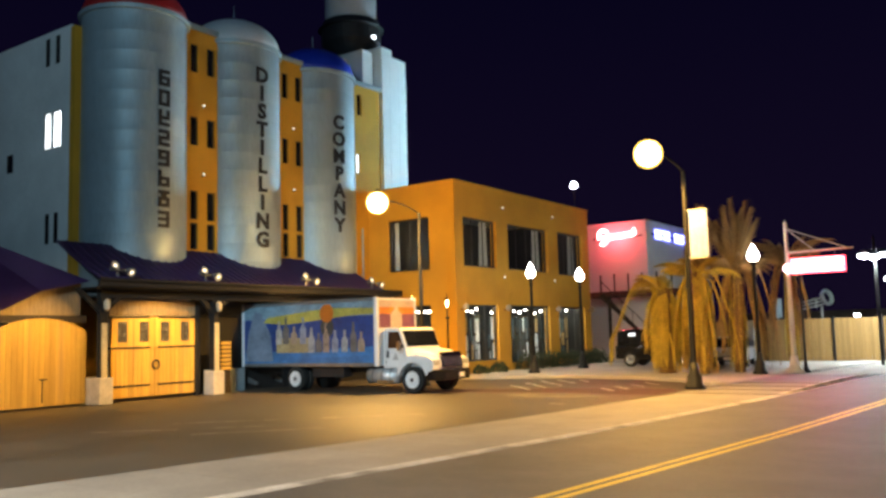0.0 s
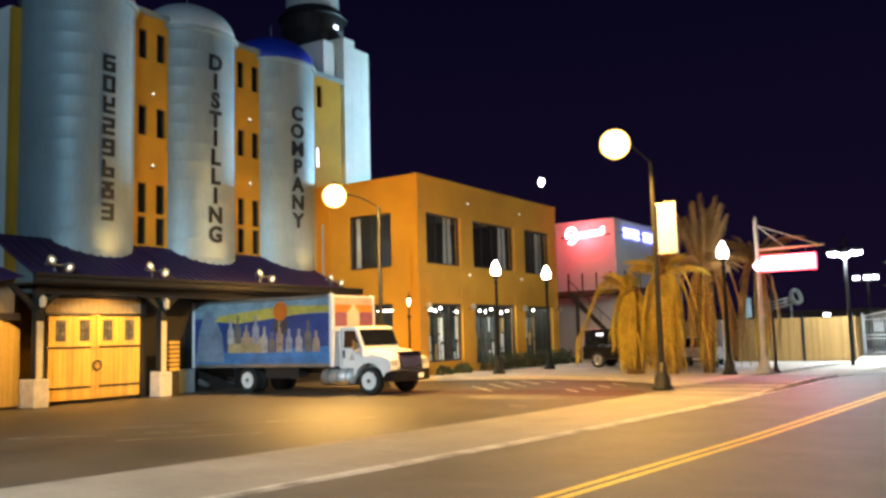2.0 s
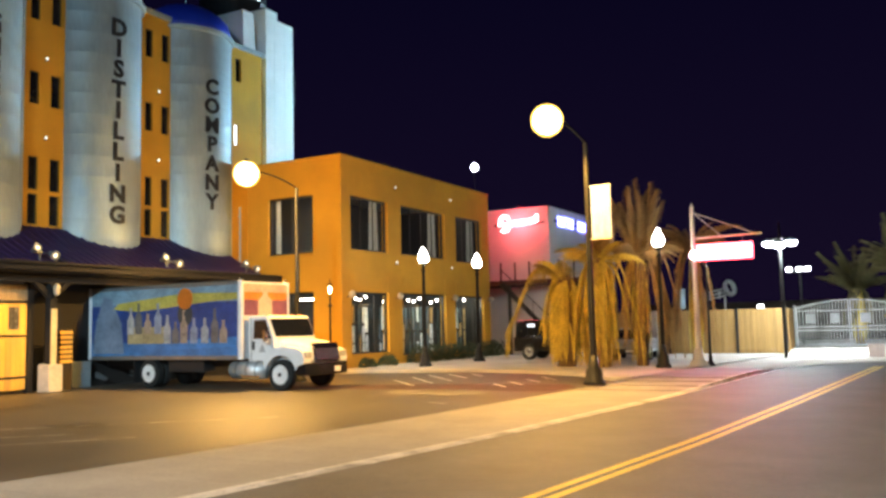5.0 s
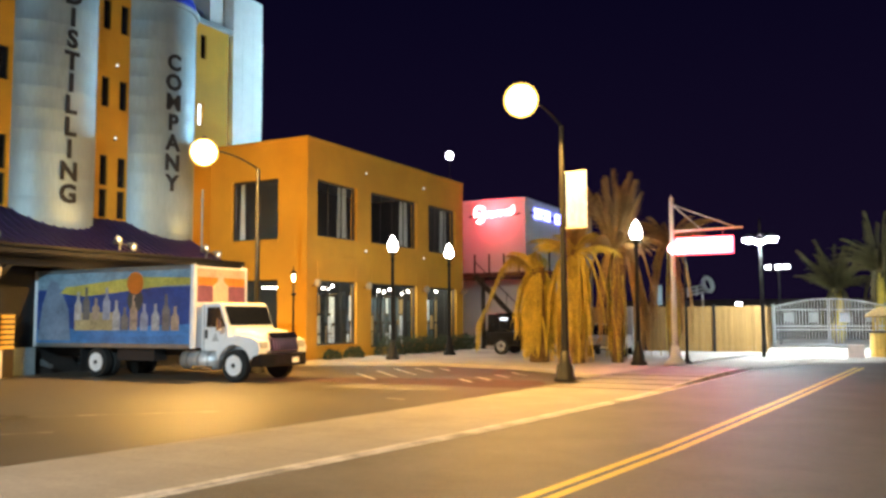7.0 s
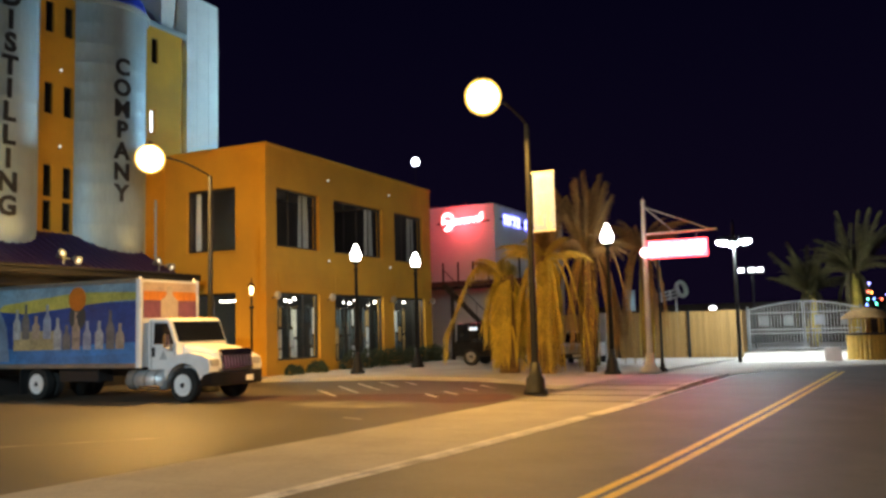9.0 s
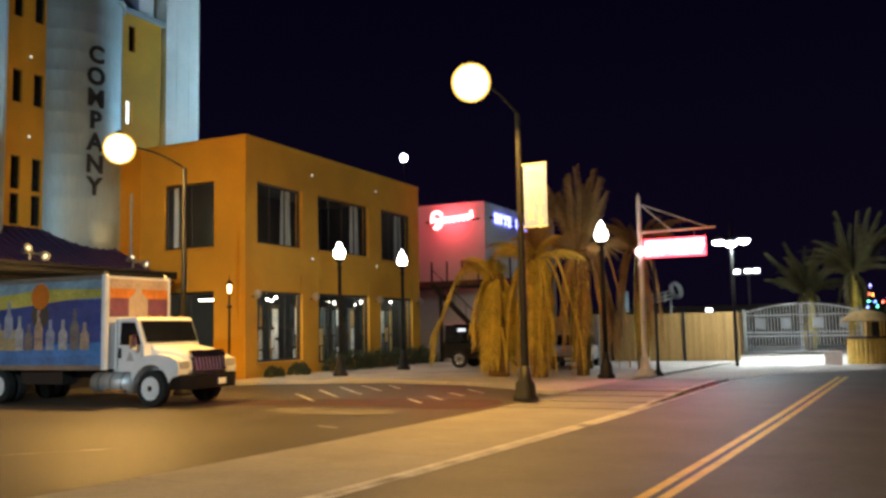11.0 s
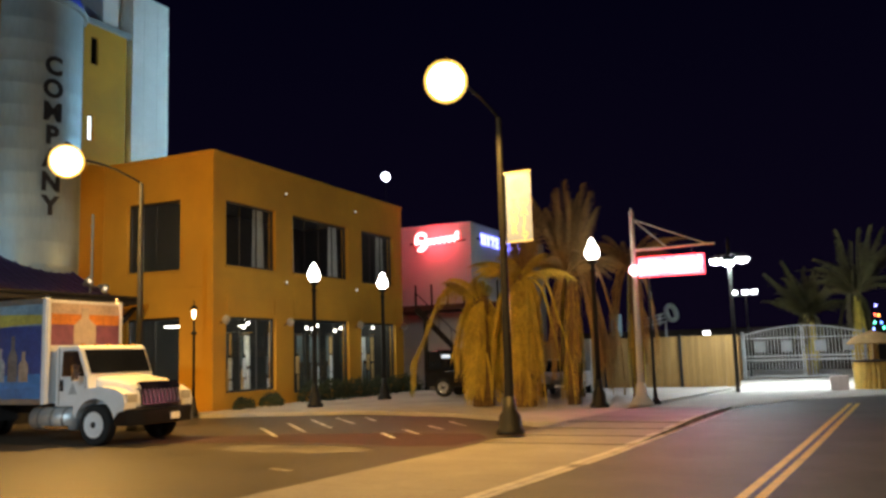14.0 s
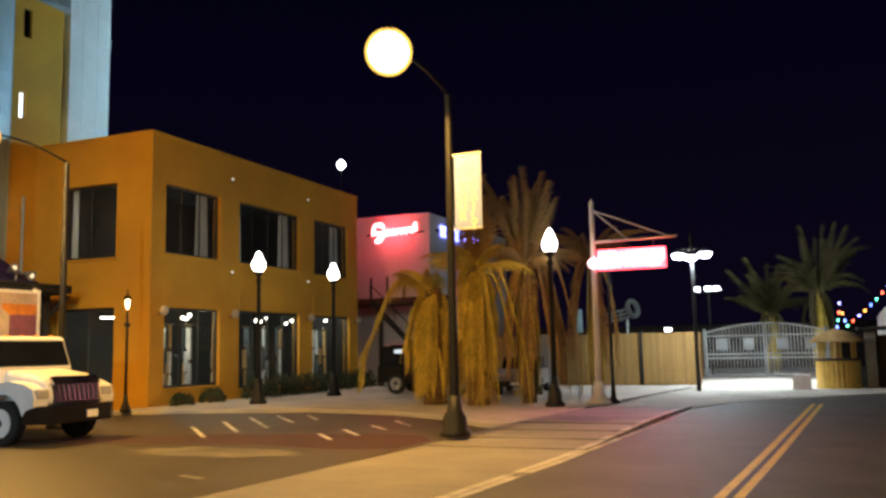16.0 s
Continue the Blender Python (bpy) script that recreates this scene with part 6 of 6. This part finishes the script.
part("panel", boxed(-2.0, -0.05, 2.6, -1.45, 0.05, 3.75, bevel=0.03), mat("pale_blue_board", (0.35, 0.5, 0.6), 0.5), rig, "pale blue board")
part("leg", boxed(-1.75, -0.04, 0.0, -1.67, 0.04, 2.6), GREYSTEEL, rig)
# wall beyond, so that the yard is closed
solid("wall_yard", boxed(-22.0, 72.0, 0.0, 25.0, 72.4, 3.2), SOFFIT, "dark boundary wall of the yard", "wall", "structure")
# string of coloured bulbs from the hut
sl = thing("string_lights", (0, 0, 0), "string of small coloured bulbs over the hut", "string lights")
ends = (Vector((-1.95, 50.4, 2.3)), Vector((-1.75, 50.6, 3.5)), Vector((-1.5, 50.7, 2.55)), Vector((0.6, 50.8, 4.7)))
cols = ((1.0, 0.35, 0.05), (0.1, 0.2, 1.0), (0.1, 0.9, 0.5), (1.0, 0.08, 0.03), (0.3, 0.3, 1.0))
k = 0
for p, q in zip(ends, ends[1:]):
    n = max(2, round((q - p).length / 0.33))
    pts = [p.lerp(q, i / n) + Vector((0, 0, -0.12 * math.sin(math.pi * i / n))) for i in range(n + 1)]
    part("cable", pipe(pts, 0.008, 4), IRON, sl)
    for c in pts[:-1]:
        part("bulb", lathed([(0.01, -0.09), (0.04, -0.06), (0.045, -0.02), (0.015, 0.03)], 8, c), glow("bulb_colour_%d" % (k % 5), cols[k % 5], 7.0), sl)
        k += 1
bp = thing("bulb_pole", (0.62, 50.85, 0.0), "thin pole holding the string of bulbs", "pole")
part("pole", tubed((0, 0, 0), (0, 0, 4.75), 0.035, seg=8), IRON, bp)
tk = thing("water_tank", (0.55, 52.0, 0.0), "pale round tank behind the dark wall", "tank")
smooth(part("shell", lathed([(0.8, 0.0), (0.85, 2.4), (0.8, 2.9), (0.5, 3.3), (0.02, 3.4)], 24), CLUBWALL, tk))
part("ring", lathed([(0.84, 2.3), (0.9, 2.34), (0.84, 2.38)], 24, (0, 0, 0), True), GREYSTEEL, tk)
solid("roof_hut", boxed(-1.2, 49.7, 2.32, 8.0, 51.0, 2.46, bevel=0.02), SOFFIT, "dark flat roof slab beside the hut", "roof", "structure")
